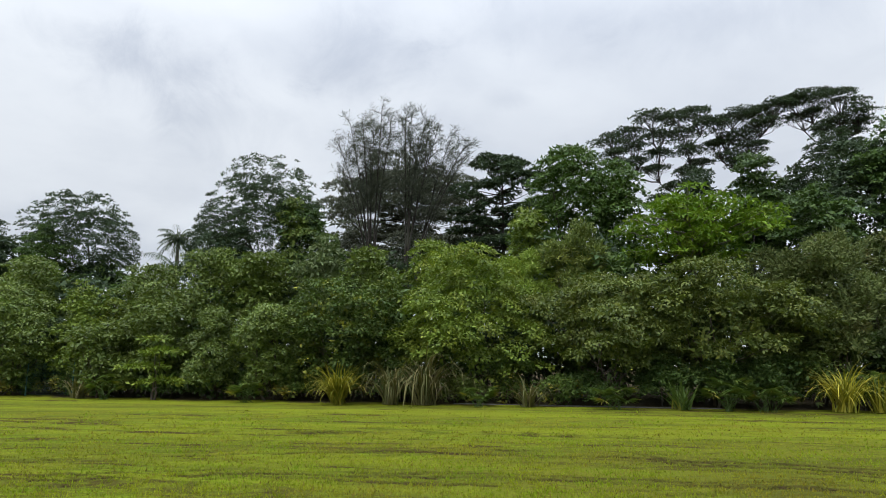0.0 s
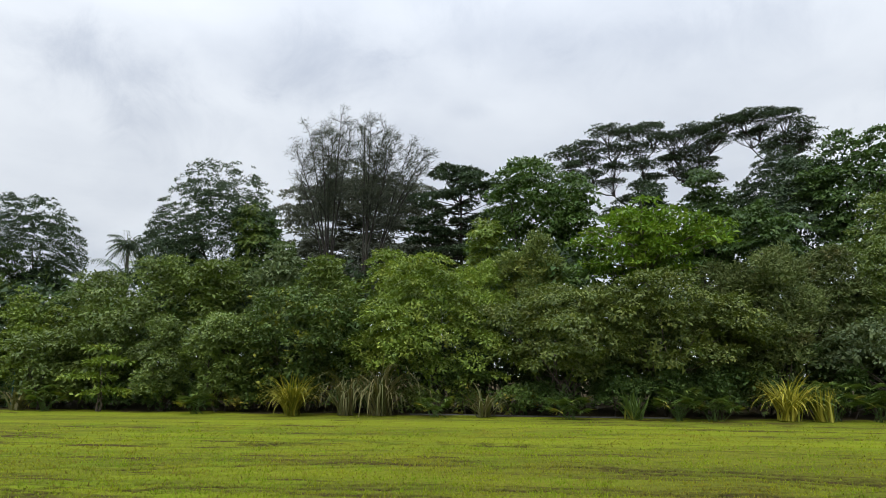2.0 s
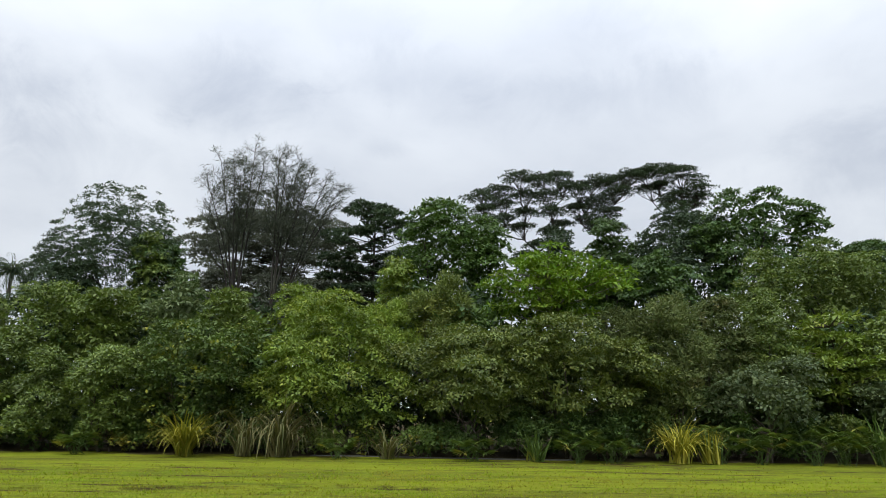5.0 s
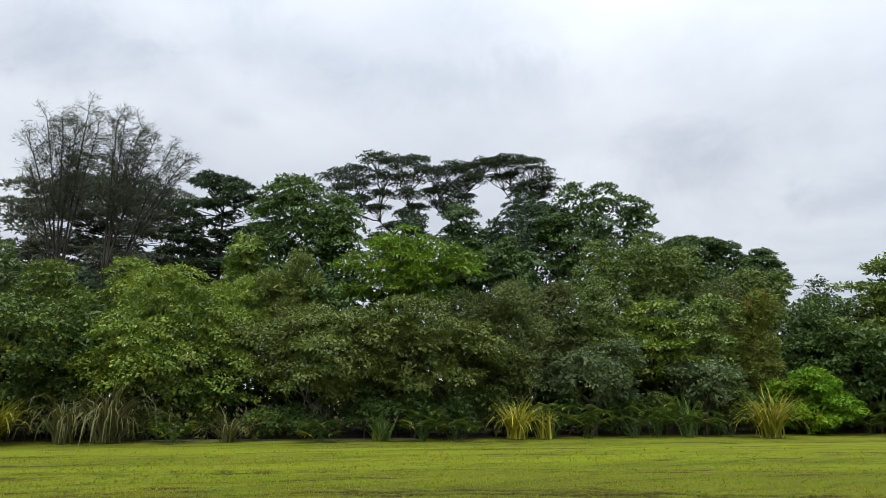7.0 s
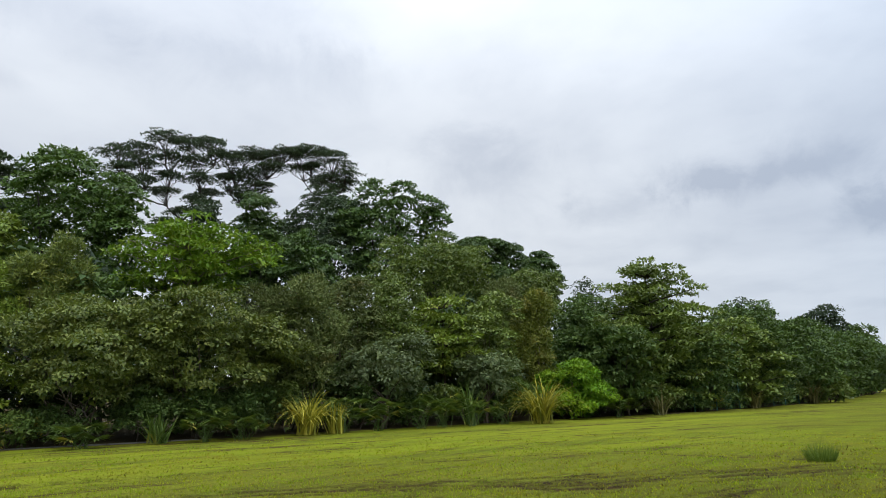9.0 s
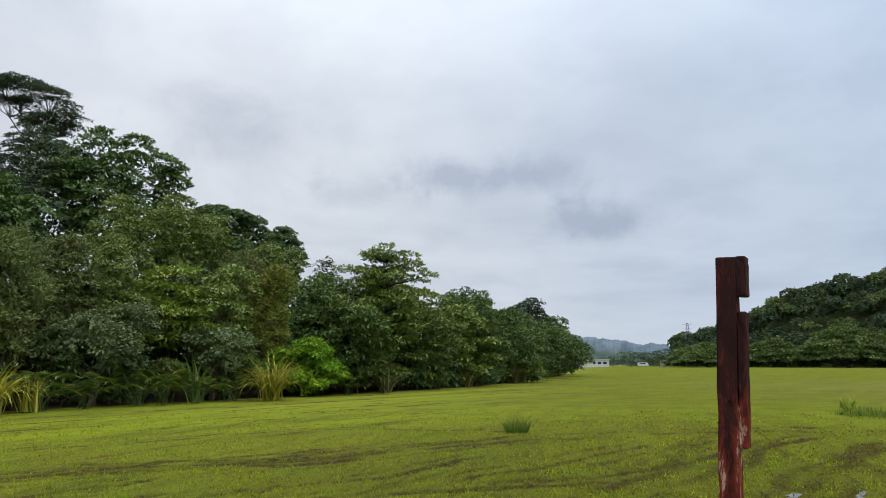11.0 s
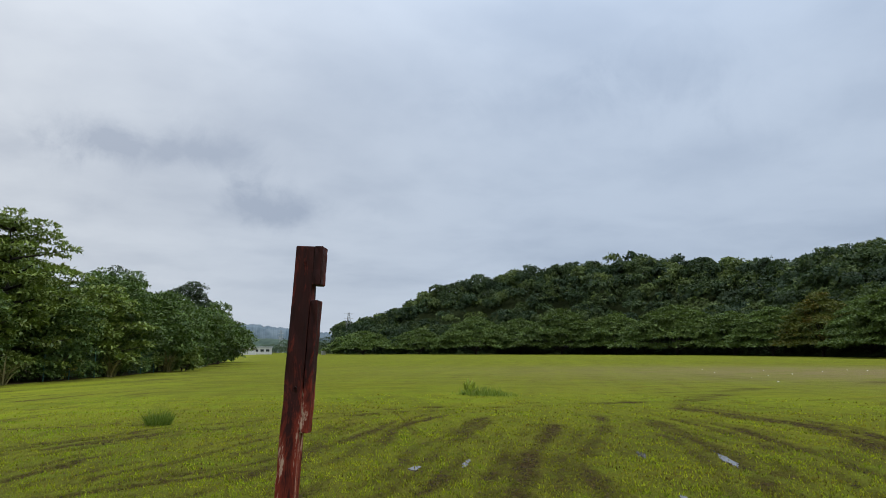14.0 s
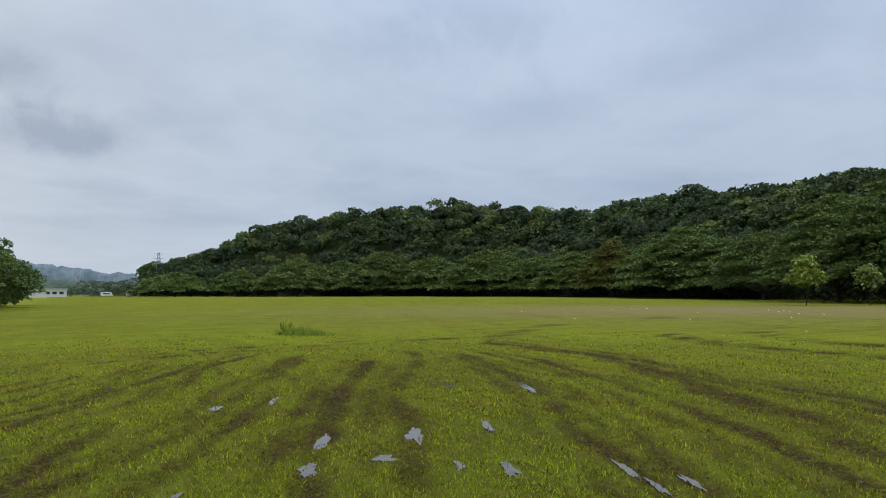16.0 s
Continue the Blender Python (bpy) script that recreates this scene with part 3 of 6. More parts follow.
def graded(low, high, centre_low, centre_high, step, grow=1.09, cap=60.0):
    """Grid lines, fine in the middle stretch and wider outwards."""
    mid = list(np.arange(centre_low, centre_high, step))
    out, s, v = [], step, centre_high
    while v < high:
        out.append(v)
        s = min(s * grow, cap)
        v += s
    before, s, v = [], step, centre_low
    while v > low:
        s = min(s * grow, cap)
        v -= s
        before.append(v)
    return np.array(before[::-1] + mid + out + [high])


def rough_ground(x, y):
    rng = np.random.default_rng(9)
    near = np.exp(-(x * x + y * y) / 900.0)
    return ((lattice(rng, 64, x + 500, y + 500, 1.7) - 0.5) * 0.05 + (lattice(rng, 64, x + 500, y + 500, 0.5) - 0.5) * 0.025) * near


gx = graded(-2500, 2500, -12.5, 13, 0.14, 1.15)
gy = graded(-2500, 2500, -5, 16, 0.14, 1.15)
X, Y = (m.ravel() for m in np.meshgrid(gx, gy))
inside = (np.abs(X) < 30) & (Y > -20) & (Y < 40)
mud = np.zeros(len(X))
mud[inside] = mud_at(X[inside], Y[inside])
thinned = np.zeros(len(X))
thinned[inside] = mud_at(X[inside], Y[inside], 4.5)
Z = rough_ground(X, Y) - 0.035 * np.minimum(mud, 1) * (0.3 + 1.4 * lattice(np.random.default_rng(3), 64, X + 300, Y + 300, 0.28))
post_gap = np.exp(-((X - 0.14) ** 2 + (Y - 1.39) ** 2) / 0.3)
Z *= 1 - post_gap
nx, ny = len(gx), len(gy)
idx = np.arange(nx * ny).reshape(ny, nx)
quads = np.stack([idx[:-1, :-1], idx[:-1, 1:], idx[1:, 1:], idx[1:, :-1]], -1).reshape(-1, 4)

mat, n = surface("turf")
place = n.add("ShaderNodeTexCoord").outputs["Object"]
attr = n.add("ShaderNodeAttribute")
attr.attribute_name = "mud"
mud_v = attr.outputs["Fac"]
bare_attr = n.add("ShaderNodeAttribute")
bare_attr.attribute_name = "bare"
broad = n.noise(place, 0.09, 4, 0.6)
patches = n.noise(place, 0.55, 5, 0.6)
dull_attr = n.add("ShaderNodeAttribute")
dull_attr.attribute_name = "dull"
rows_across = n.noise(n.stretch(place, (0.13, 1.5, 1)), 1.0, 5, 0.65, 0.5)
rows_along = n.noise(n.stretch(place, (1.5, 0.13, 1)), 1.0, 5, 0.65, 0.5)
rows = n.math("ADD", n.math("MULTIPLY", rows_across, dull_attr.outputs["Fac"]), n.math("MULTIPLY", rows_along, n.math("SUBTRACT", 1.0, dull_attr.outputs["Fac"])))
tufts = n.noise(place, 13.0, 5, 0.75)
blades = n.noise(place, 60.0, 3, 0.7)
turned = n.add("ShaderNodeMapping")
turned.vector_type = "TEXTURE"
turned.inputs["Rotation"].default_value = (0, 0, radians(-24))
n.put(turned.inputs["Vector"], place)
passes = n.noise(n.stretch(turned.outputs[0], (1.5, 0.10, 1)), 1.0, 4, 0.7, 0.25)
swath = n.noise(n.stretch(turned.outputs[0], (0.45, 0.03, 1)), 1.0, 3, 0.6, 0.2)
wear_attr = n.add("ShaderNodeAttribute")
wear_attr.attribute_name = "wear"
color = n.mix(n.span(patches, 0.35, 0.68), (0.125, 0.185, 0.006), (0.195, 0.215, 0.008))
color = n.mix(n.span(broad, 0.42, 0.62, 0, 0.8), color, (0.175, 0.155, 0.014))
color = n.mix(n.span(n.noise(place, 0.25, 4, 0.6), 0.45, 0.62, 0, 0.5), color, (0.110, 0.170, 0.008))
fine_across = n.noise(n.stretch(place, (0.45, 5.5, 1)), 1.0, 4, 0.7, 0.6)
fine_along = n.noise(n.stretch(place, (5.5, 0.45, 1)), 1.0, 4, 0.7, 0.6)
lines = n.math("ADD", n.math("MULTIPLY", fine_across, dull_attr.outputs["Fac"]), n.math("MULTIPLY", fine_along, n.math("SUBTRACT", 1.0, dull_attr.outputs["Fac"])))
color = n.mix(n.span(tufts, 0.46, 0.56, 0, 0.8), color, (0.045, 0.055, 0.005))
color = n.mix(n.span(n.noise(place, 28.0, 4, 0.8), 0.52, 0.62, 0, 0.65), color, (0.130, 0.090, 0.022))
color = n.mix(n.span(n.noise(place, 5.0, 5, 0.8), 0.55, 0.66, 0, 0.35), color, (0.070, 0.062, 0.010))
speck = n.span(n.noise(n.stretch(place, (2.6, 2.6, 1)), 1.0, 6, 0.8), 0.50, 0.66, 0, 0.6)
color = n.mix(speck, color, (0.075, 0.082, 0.008))
color = n.mix(n.span(n.noise(place, 0.9, 4, 0.7), 0.50, 0.62, 0, 0.55), color, (0.105, 0.180, 0.006))
color = n.mix(n.span(blades, 0.35, 0.7, 0, 0.4), color, (0.220, 0.245, 0.012))
color = n.mix(n.math("MULTIPLY", dull_attr.outputs["Fac"], n.span(n.noise(place, 0.13, 5, 0.65), 0.36, 0.62, 0.1, 0.8)), color, (0.120, 0.126, 0.014))
color = n.mix(n.span(rows, 0.50, 0.57, 0, 0.65), color, (0.078, 0.087, 0.009))
color = n.mix(n.span(lines, 0.56, 0.61, 0, 0.75), color, (0.055, 0.044, 0.008))
west = n.add("ShaderNodeSeparateXYZ")
n.put(west.inputs[0], place)
mown = n.span(west.outputs[0], -9.0, -1.0, 1.0, 0.25, True)
color = n.mix(n.math("MULTIPLY", n.span(swath, 0.42, 0.60, 0.0, 0.45), mown), color, (0.230, 0.270, 0.012))
gaps = n.span(n.noise(place, 0.7, 4, 0.7), 0.42, 0.58)
color = n.mix(n.math("MULTIPLY", n.math("MULTIPLY", n.span(passes, 0.545, 0.575, 0.0, 0.95), gaps), mown), color, (0.046, 0.027, 0.010))
trodden = n.math("MULTIPLY", wear_attr.outputs["Fac"], n.span(n.noise(place, 2.2, 5, 0.75), 0.3, 0.62, 0.35, 1.0))
color = n.mix(trodden, color, (0.085, 0.080, 0.012))
thin_attr = n.add("ShaderNodeAttribute")
thin_attr.attribute_name = "thinned"
thin = n.math("MULTIPLY", n.span(thin_attr.outputs["Fac"], 0.15, 0.9), n.span(n.noise(place, 3.0, 6, 0.8), 0.38, 0.58, 0.0, 0.7))
color = n.mix(n.math("MULTIPLY", thin, n.span(west.outputs[0], -6.0, -1.0, 0.35, 1.0)), color, n.mix(n.span(n.noise(place, 17.0, 4, 0.8), 0.42, 0.58), (0.046, 0.038, 0.011), (0.150, 0.132, 0.022)))
bare = n.math("MULTIPLY", bare_attr.outputs["Fac"], n.span(n.noise(place, 0.5, 5, 0.75), 0.28, 0.52))
color = n.mix(bare, color, (0.165, 0.130, 0.062))
# shade in the gaps between blades, put into the ground colour
gap_shade_attr = n.add("ShaderNodeAttribute")
gap_shade_attr.attribute_name = "gap_shade"
color = n.mix(n.math("MULTIPLY", gap_shade_attr.outputs["Fac"], n.span(n.noise(place, 24.0, 4, 0.7), 0.35, 0.6, 0.6, 1.0)), color, (0.045, 0.043, 0.012))
soil = n.mix(n.span(n.noise(place, 20.0, 5, 0.75), 0.38, 0.62), (0.018, 0.010, 0.005), (0.090, 0.056, 0.024))
broken = n.math("MULTIPLY", n.span(mud_v, 0.10, 0.60), n.span(n.noise(place, 8.0, 7, 0.9), 0.475, 0.505))
color = n.mix(n.math("MULTIPLY", n.span(mud_v, 0.05, 0.6), n.span(n.noise(place, 4.5, 5, 0.75), 0.38, 0.6, 0.0, 0.35)), color, (0.080, 0.078, 0.012))
color = n.mix(broken, color, soil)
litter_attr = n.add("ShaderNodeAttribute")
litter_attr.attribute_name = "litter"
color = n.mix(n.span(n.math("ADD", litter_attr.outputs["Fac"], n.span(n.noise(place, 2.0, 4, 0.7), 0.3, 0.7, -0.3, 0.3)), 0.35, 0.7), color, n.mix(n.noise(place, 9.0, 4, 0.7), (0.018, 0.013, 0.007), (0.075, 0.055, 0.030)))
clods = n.noise(place, 22.0, 5, 0.75)
relief = n.math("ADD", n.math("ADD", n.math("MULTIPLY", tufts, 0.5), n.math("MULTIPLY", blades, 0.35)), n.math("MULTIPLY", broken, clods))
lush = n.vec("SCALE", n.mix(n.span(west.outputs[0], -6.0, 2.0, 0.07, 0.02), color, (0.170, 0.170, 0.085)))
n.put(lush.node.inputs["Scale"], n.span(west.outputs[0], -10.0, 1.0, 1.10, 1.0, True))
finish(n, principled(n, lush, 0.95, n.bump(relief, 0.9, 0.07), 0, 0.02))
TURF = mat
HEDGE_LINE = curve_points(((-48, -45), (-34.5, -14), (-29, -3.5), (-25, 5.5), (-21.3, 12.8), (-17.7, 22.6), (-13.3, 33), (-9.8, 41), (-6.8, 58), (-5.2, 90), (-4.8, 104)), 0.5)
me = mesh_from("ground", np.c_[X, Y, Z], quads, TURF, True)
me.attributes.new("mud", "FLOAT", "POINT").data.foreach_set("value", mud.astype(np.float32))
me.attributes.new("thinned", "FLOAT", "POINT").data.foreach_set("value", thinned.astype(np.float32))
dull_v = np.clip((np.hypot(X, Y) - 12) / 20, 0, 1) * np.clip((X + 0.35 * Y + 14) / 20, 0, 1)
me.attributes.new("dull", "FLOAT", "POINT").data.foreach_set("value", dull_v.astype(np.float32))
# painted gap shade: strongest near the camera, gone by 15 m and westwards
gap_shade_v = np.clip((15 - np.hypot(X, Y)) / 9, 0, 0.30) * np.clip((X + 7) / 7, 0, 1)
me.attributes.new("gap_shade", "FLOAT", "POINT").data.foreach_set("value", gap_shade_v.astype(np.float32))
wear_v = np.clip(1.2 - np.hypot((X - 3) / 15, (Y - 8) / 12) ** 2, 0, 0.5)
me.attributes.new("wear", "FLOAT", "POINT").data.foreach_set("value", wear_v.astype(np.float32))
bare_v = np.exp(-(((X - 46) * 0.8 - (Y - 34) * 0.6) ** 2 / 900 + ((X - 46) * 0.6 + (Y - 34) * 0.8) ** 2 / 320))
me.attributes.new("bare", "FLOAT", "POINT").data.foreach_set("value", bare_v.astype(np.float32))
edge_x = np.interp(Y, HEDGE_LINE[:, 1], HEDGE_LINE[:, 0])
litter_v = np.clip((edge_x - X - 0.7) / 0.8, 0, 1) * (Y > -45) * (Y < 104)
me.attributes.new("litter", "FLOAT", "POINT").data.foreach_set("value", litter_v.astype(np.float32))
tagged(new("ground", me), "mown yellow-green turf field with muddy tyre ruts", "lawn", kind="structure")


# ---- hedge of shrubs along the field ----
HEDGE = "hedge shrubs"


def shrub(label, x, y, zb, zt, hw, style, leaf, **more):
    return plant("shrub", label, "shrub", x, y, zb, zt, hw * 1.12, style, leaf, group=HEDGE, **more)


shrub("dense dark green broadleaf shrub beside a mesh fence", -36.6, -14.6, 0.0, 5.5, 2.5, "medium", "mid")
shrub("tall shrub with pale yellow-green young leaves", -35.8, -11.1, 0.3, 5.6, 1.6, "medium", "fresh")
shrub("mid-green shrub with small glossy leaves", -33.3, -9.6, 0.0, 3.5, 1.6, "medium", "mid")
shrub("leafy shrub with dull green foliage", -33.5, -7.1, 0.2, 5.3, 1.9, "medium", "mid")
shrub("low shrub with bright leaves in flat tiers", -31.0, -6.8, 0.1, 2.8, 1.1, "rosette", "fresh",
      shape=[(0, 0, 2.55, 0.6, 0.6, 0.16), (0.1, 0.3, 2.0, 0.9, 0.9, 0.16), (-0.1, -0.5, 1.35, 1.0, 1.0, 0.18), (0.2, 0.4, 0.7, 0.9, 1.0, 0.25)])
shrub("rounded green shrub with fine leaves", -31.1, -4.3, 0.0, 4.0, 1.45, "small", "mid")
shrub("dense rounded shrub with small olive-green leaves", -29.7, -1.8, 0.0, 4.1, 1.65, "small", "mid", cover=1.2)
shrub("broad shrub with dark leaves and yellow young leaves", -29.4, 1.3, 0.0, 5.4, 2.6, "medium", "spotted")
shrub("large spreading shrub with fresh yellow-green compound leaves", -28.2, 6.7, 0.4, 6.6, 3.5, "large", "fresh")
shrub("wide arching shrub with drooping green leaf sprays", -24.8, 11.5, 0.9, 5.3, 3.2, "large", "compound", stems=3)
shrub("wide arching shrub with drooping grey-green leaf sprays", -23.0, 15.3, 1.2, 5.2, 3.0, "large", "compound", stems=3)
shrub("upright yellow-green conical shrub behind the hedge", -28.5, 11.8, 2.5, 7.9, 1.5, "upright", "compound")
shrub("upright fresh green shrub behind the hedge", -29.4, 9.8, 2.5, 6.9, 1.25, "upright", "fresh")
shrub("thicket shrub with layered green leaves", -36.3, -5.2, 2.5, 7.6, 1.7, "medium", "mid")
shrub("thicket shrub with layered green leaves", -34.4, -2.5, 2.0, 7.1, 1.8, "rosette", "mid")
shrub("shrub with pale clustered leaves at its branch ends", -34.3, 0.4, 2.5, 8.0, 1.5, "rosette", "grey")
shrub("shrub with flat layered green sprays", -32.9, 2.7, 2.5, 7.3, 1.8, "rosette", "mid")
shrub("bright green leafy shrub top behind the hedge", -32.2, 6.1, 3.0, 7.7, 2.0, "large", "fresh")
shrub("dull green thicket shrub", -37.7, -8.6, 1.5, 6.6, 2.1, "medium", "mid")
shrub("fine-leaved green thicket shrub", -42.6, -16.8, 3.0, 7.8, 2.7, "medium", "mid")
shrub("slim olive-brown upright shrub", -22.6, 17.5, 0.8, 6.2, 1.15, "upright", "olive")
shrub("upright olive shrub with brownish shoots", -21.5, 19.1, 0.8, 6.5, 1.45, "upright", "olive")
shrub("grey-green upright shrub with small leaves", -22.1, 22.4, 1.0, 7.0, 1.4, "small", "olive")
shrub("grey-green shrub with dense small leaves", -21.0, 23.9, 1.0, 7.0, 1.5, "small", "mid")
shrub("silvery grey-green shrub with glossy leaf rosettes", -19.5, 21.8, 1.3, 3.8, 1.8, "medium", "grey")
shrub("small tree with bright yellow-green leaf tiers", -19.3, 26.0, 2.2, 6.2, 1.9, "rosette", "fresh", tiers=6, pad=0.5)
shrub("grey-green shrub with loose leafy sprays", -18.2, 28.2, 0.8, 6.5, 1.7, "medium", "mid")
shrub("silvery grey-green shrub with glossy leaf rosettes", -17.3, 26.6, 1.2, 3.2, 1.5, "medium", "grey")
shrub("upright shrub with reddish brown shoots", -19.3, 31.4, 2.5, 7.7, 1.5, "upright", "olive")
shrub("slim golden-brown columnar shrub", -16.6, 30.3, 0.9, 6.6, 0.95, "upright", "gold")
shrub("dark green thicket shrub", -16.1, 34.0, 0.2, 6.8, 1.5, "medium", "dark")
shrub("round bright lime-green bush on the lawn's edge", -14.9, 30.9, 0.0, 2.6, 1.75, "small", "lime", cover=1.35, stems=3, core=2.4, ragged=0.08)
shrub("shrub with pale green leaf tiers", -14.0, 34.3, 0.5, 4.7, 2.2, "rosette", "dark")
shrub("dark spreading shrub over the lawn", -11.6, 40.6, 0.4, 4.4, 2.3, "medium", "dark")
shrub("dense green roadside shrub", -9.9, 48.4, 0.3, 6.6, 2.6, "medium", "dark")
shrub("dense green roadside shrub", -8.4, 56.1, 0.2, 6.4, 2.9, "medium", "dark")
shrub("dense green roadside shrub", -7.3, 64.5, 0.2, 6.1, 2.9, "medium", "dark")
shrub("low drooping green shrub on the lawn's edge", -6.9, 57.5, 0.0, 2.0, 1.6, "medium", "mid")
shrub("dense dark green roadside shrub", -6.6, 74.0, 0.1, 6.0, 3.0, "medium", "dark")
shrub("dense dark green roadside shrub", -6.2, 85.0, 0.1, 5.8, 3.0, "medium", "dark")
shrub("dense dark green roadside shrub", -6.6, 97.0, 0.1, 5.4, 3.4, "medium", "dark")
plant("almond_tree", "spreading tree with large bright green leaf rosettes on pale branches", "tree", -26.2, 16.5, 5.7, 9.1, 4.2, "rosette", "almond", BARK_PALE,
      girth=0.10, stems=1, cover=0.9, depth=0.7, tiers=6, pad=0.55)
shrub("dark green thicket shrub", -16.8, 37.0, 0.6, 6.9, 2.0, "medium", "dark")
shrub("dark green thicket shrub", -14.4, 43.5, 0.8, 7.6, 2.3, "medium", "dark")
shrub("dense green roadside shrub", -11.4, 51.0, 0.8, 7.4, 2.3, "medium", "dark")
plant("almond_tree", "tall spreading tree with tiers of dark green leaves", "tree", -13.6, 39.2, 0.7, 8.9, 4.6, "rosette", "mid", BARK_DARK,
      girth=0.14, stems=1, depth=0.8, tiers=10, pad=0.62)
plant("almond_tree", "low spreading tree with level tiers of green leaves", "tree", -10.5, 45.8, 0.4, 5.8, 3.2, "rosette", "mid", BARK_DARK,
      girth=0.10, stems=1, depth=0.8, tiers=7, pad=0.6)
plant("almond_tree", "young spreading tree with pale green leaf tiers", "tree", -14.4, 35.7, 0.3, 5.5, 2.5, "rosette", "mid", BARK_DARK,
      girth=0.09, stems=1, depth=0.8, tiers=8, pad=0.5)

# undergrowth that closes the hedge's foot and the shade behind it
hedge_way = unit(np.gradient(HEDGE_LINE, axis=0))
hedge_in = np.stack([-hedge_way[:, 1], hedge_way[:, 0]], 1)
hedge_run = np.r_[0, np.cumsum(np.linalg.norm(np.diff(HEDGE_LINE, axis=0), axis=1))]


def along(run, inward):
    """A place along the hedge's edge, so many metres into it."""
    k = min(np.searchsorted(hedge_run, run), len(hedge_run) - 1)
    return HEDGE_LINE[k] + hedge_in[k] * inward


fill_rng = np.random.default_rng(12)
run = 22.0
while run < 150:
    x, y = along(run, 1.5 + fill_rng.random() * 0.6)
    plant("undergrowth_shrub", "low dark green shrub in the hedge's shade", "shrub", x, y, 0.0, 0.9 + fill_rng.random() * 1.3, 0.9 + fill_rng.random() * 0.5, "small",
          ("dark", "mid", "dark", "fan")[fill_rng.integers(4)], stems=1, girth=0.03, branches=2, cover=0.5, group="undergrowth")
    run += 1.4 + fill_rng.random() * 1.1
for inward, gap, low, high, wide in ((3.2, 2.6, 2.4, 4.0, 1.7), (7.0, 3.4, 5.6, 7.2, 2.6), (12.5, 4.2, 7.0, 9.0, 3.2)):
    run = 10.0
    while run < 150:
        x, y = along(run, inward + fill_rng.random() * 2.0)
        plant("understory_tree", "dark green understory tree behind the hedge", "tree", x, y, 0.1, fill_rng.uniform(low, high), wide * fill_rng.uniform(0.9, 1.15), "medium" if inward < 5 else "coarse",
              ("dark", "dark", "canopy")[fill_rng.integers(3)], stems=1, branches=2, cover=0.6 if inward < 5 else 0.6 if inward < 10 else 0.3, core=2.4 if 5 < inward < 10 else 1.5, group="understory")
        run += gap

# ---- taller trees behind ----
TALL = "tall trees"


def tree(label, x, y, zb, zt, hw, style, leaf, **more):
    more = {"girth": 0.22, "stems": 1, "bark": BARK_DARK, **more}
    hw *= 1.15
    return plant("tree", label, "tree", x, y, zb, zt, hw, style, leaf, group=TALL, **more)


def flat_tree(label, x, y, zb, zt, hw, toward, leaf, cover, layers):
    """A tree whose foliage lies in thin, level, separated layers on spreading limbs."""
    rng = fresh_rng()
    root = thing("tree", x, y, 0, label, "tree", TALL, toward)
    rows, paths = [], [bend(rng, (0, 0, -0.2), (0, 0, zt - 0.4), 0.24, 0.05, 9, 0.05)]
    for k in range(layers):
        t = (k + 0.3) / layers
        z = zb + (zt - zb) * t
        wide = hw * (1.0 if t < 0.72 else 1.0 - 0.7 * (t - 0.72) / 0.28)
        for j in range(9):
            across = wide * (-1 + 2 * (j + rng.random()) / 9)
            depth = rng.normal() * hw * 0.35
            q = hw * rng.uniform(0.16, 0.3)
            at = np.array((across, depth, z + rng.normal() * (zt - zb) * 0.03 - 0.1 * abs(across)))
            rows.append((*at, q, q, 0.22 + 0.08 * q, 0.0, 0.0))
            paths.append(bend(rng, (0, 0, z - 0.12 * abs(across) - 0.5), at, 0.05, 0.012, 5, 0.08))
    v, f = tubes(paths, 4)
    part("trunk", mesh_from("trunk", v, f, BARK_DARK, True), root)
    v, f = clump_leaves(rng, rows, 0.26, 0.13, 1.5 * cover, 0.35, 0.1, 0.0, 0.4, True)
    part("crown", mesh_from("crown", v, f, LEAF[leaf]), root)


tree("broad dome-crowned tree with fine foliage and open branches", -52.3, -17.2, 8.1, 14.3, 4.5, "airy", "canopy", branches=110, ragged=0.05, cover=1.2, girth=0.16)
tree("fine-leaved dark tree behind the hedge", -54.8, -24.6, 6.7, 12.4, 2.2, "airy", "canopy", branches=40, cover=1.6)
tree("leafy dull green tree under a taller crown", -46.8, -17.6, 3.5, 8.4, 1.6, "tree", "mid", girth=0.12)
tree("tall open-crowned tree with thin dark foliage", -45.9, -3.4, 8.2, 15.9, 4.2, "airy", "canopy", branches=130, ragged=0.10, cover=1.15)
tree("thin spreading tree beside an open crown", -47.5, -7.1, 7.2, 13.0, 2.0, "airy", "canopy", branches=40, ragged=0.16, girth=0.12, cover=1.0)
tree("tree hung with green climbers", -44.0, -0.8, 5.4, 12.9, 2.3, "tree", "deep", girth=0.16, ragged=0.14)
tree("small tree with fresh green climbers", -42.5, -1.4, 5.1, 12.2, 1.0, "tree", "mid", girth=0.1, core=0.5)
tree("dark fine-leaved tree behind the hedge", -44.7, -5.5, 4.5, 10.8, 2.2, "tree", "canopy", girth=0.14, ragged=0.14, cover=0.8)
tree("large leafy tree with rich green drooping foliage", -39.6, 16.5, 6.8, 16.2, 3.7, "tree", "rich", girth=0.3, ragged=0.08)
tree("leafy branch-crowned tree beside a larger tree", -37.1, 18.6, 5.7, 13.6, 1.9, "tree", "rich", girth=0.14, ragged=0.14)
tree("rounded fresh green tree beside a larger tree", -37.9, 12.8, 4.7, 11.2, 1.4, "tree", "fresh", girth=0.14)
tree("slender tree smothered in dark climbers", -36.6, 27.8, 6.4, 15.2, 1.9, "tree", "deep", girth=0.2, ragged=0.05, cover=1.2)
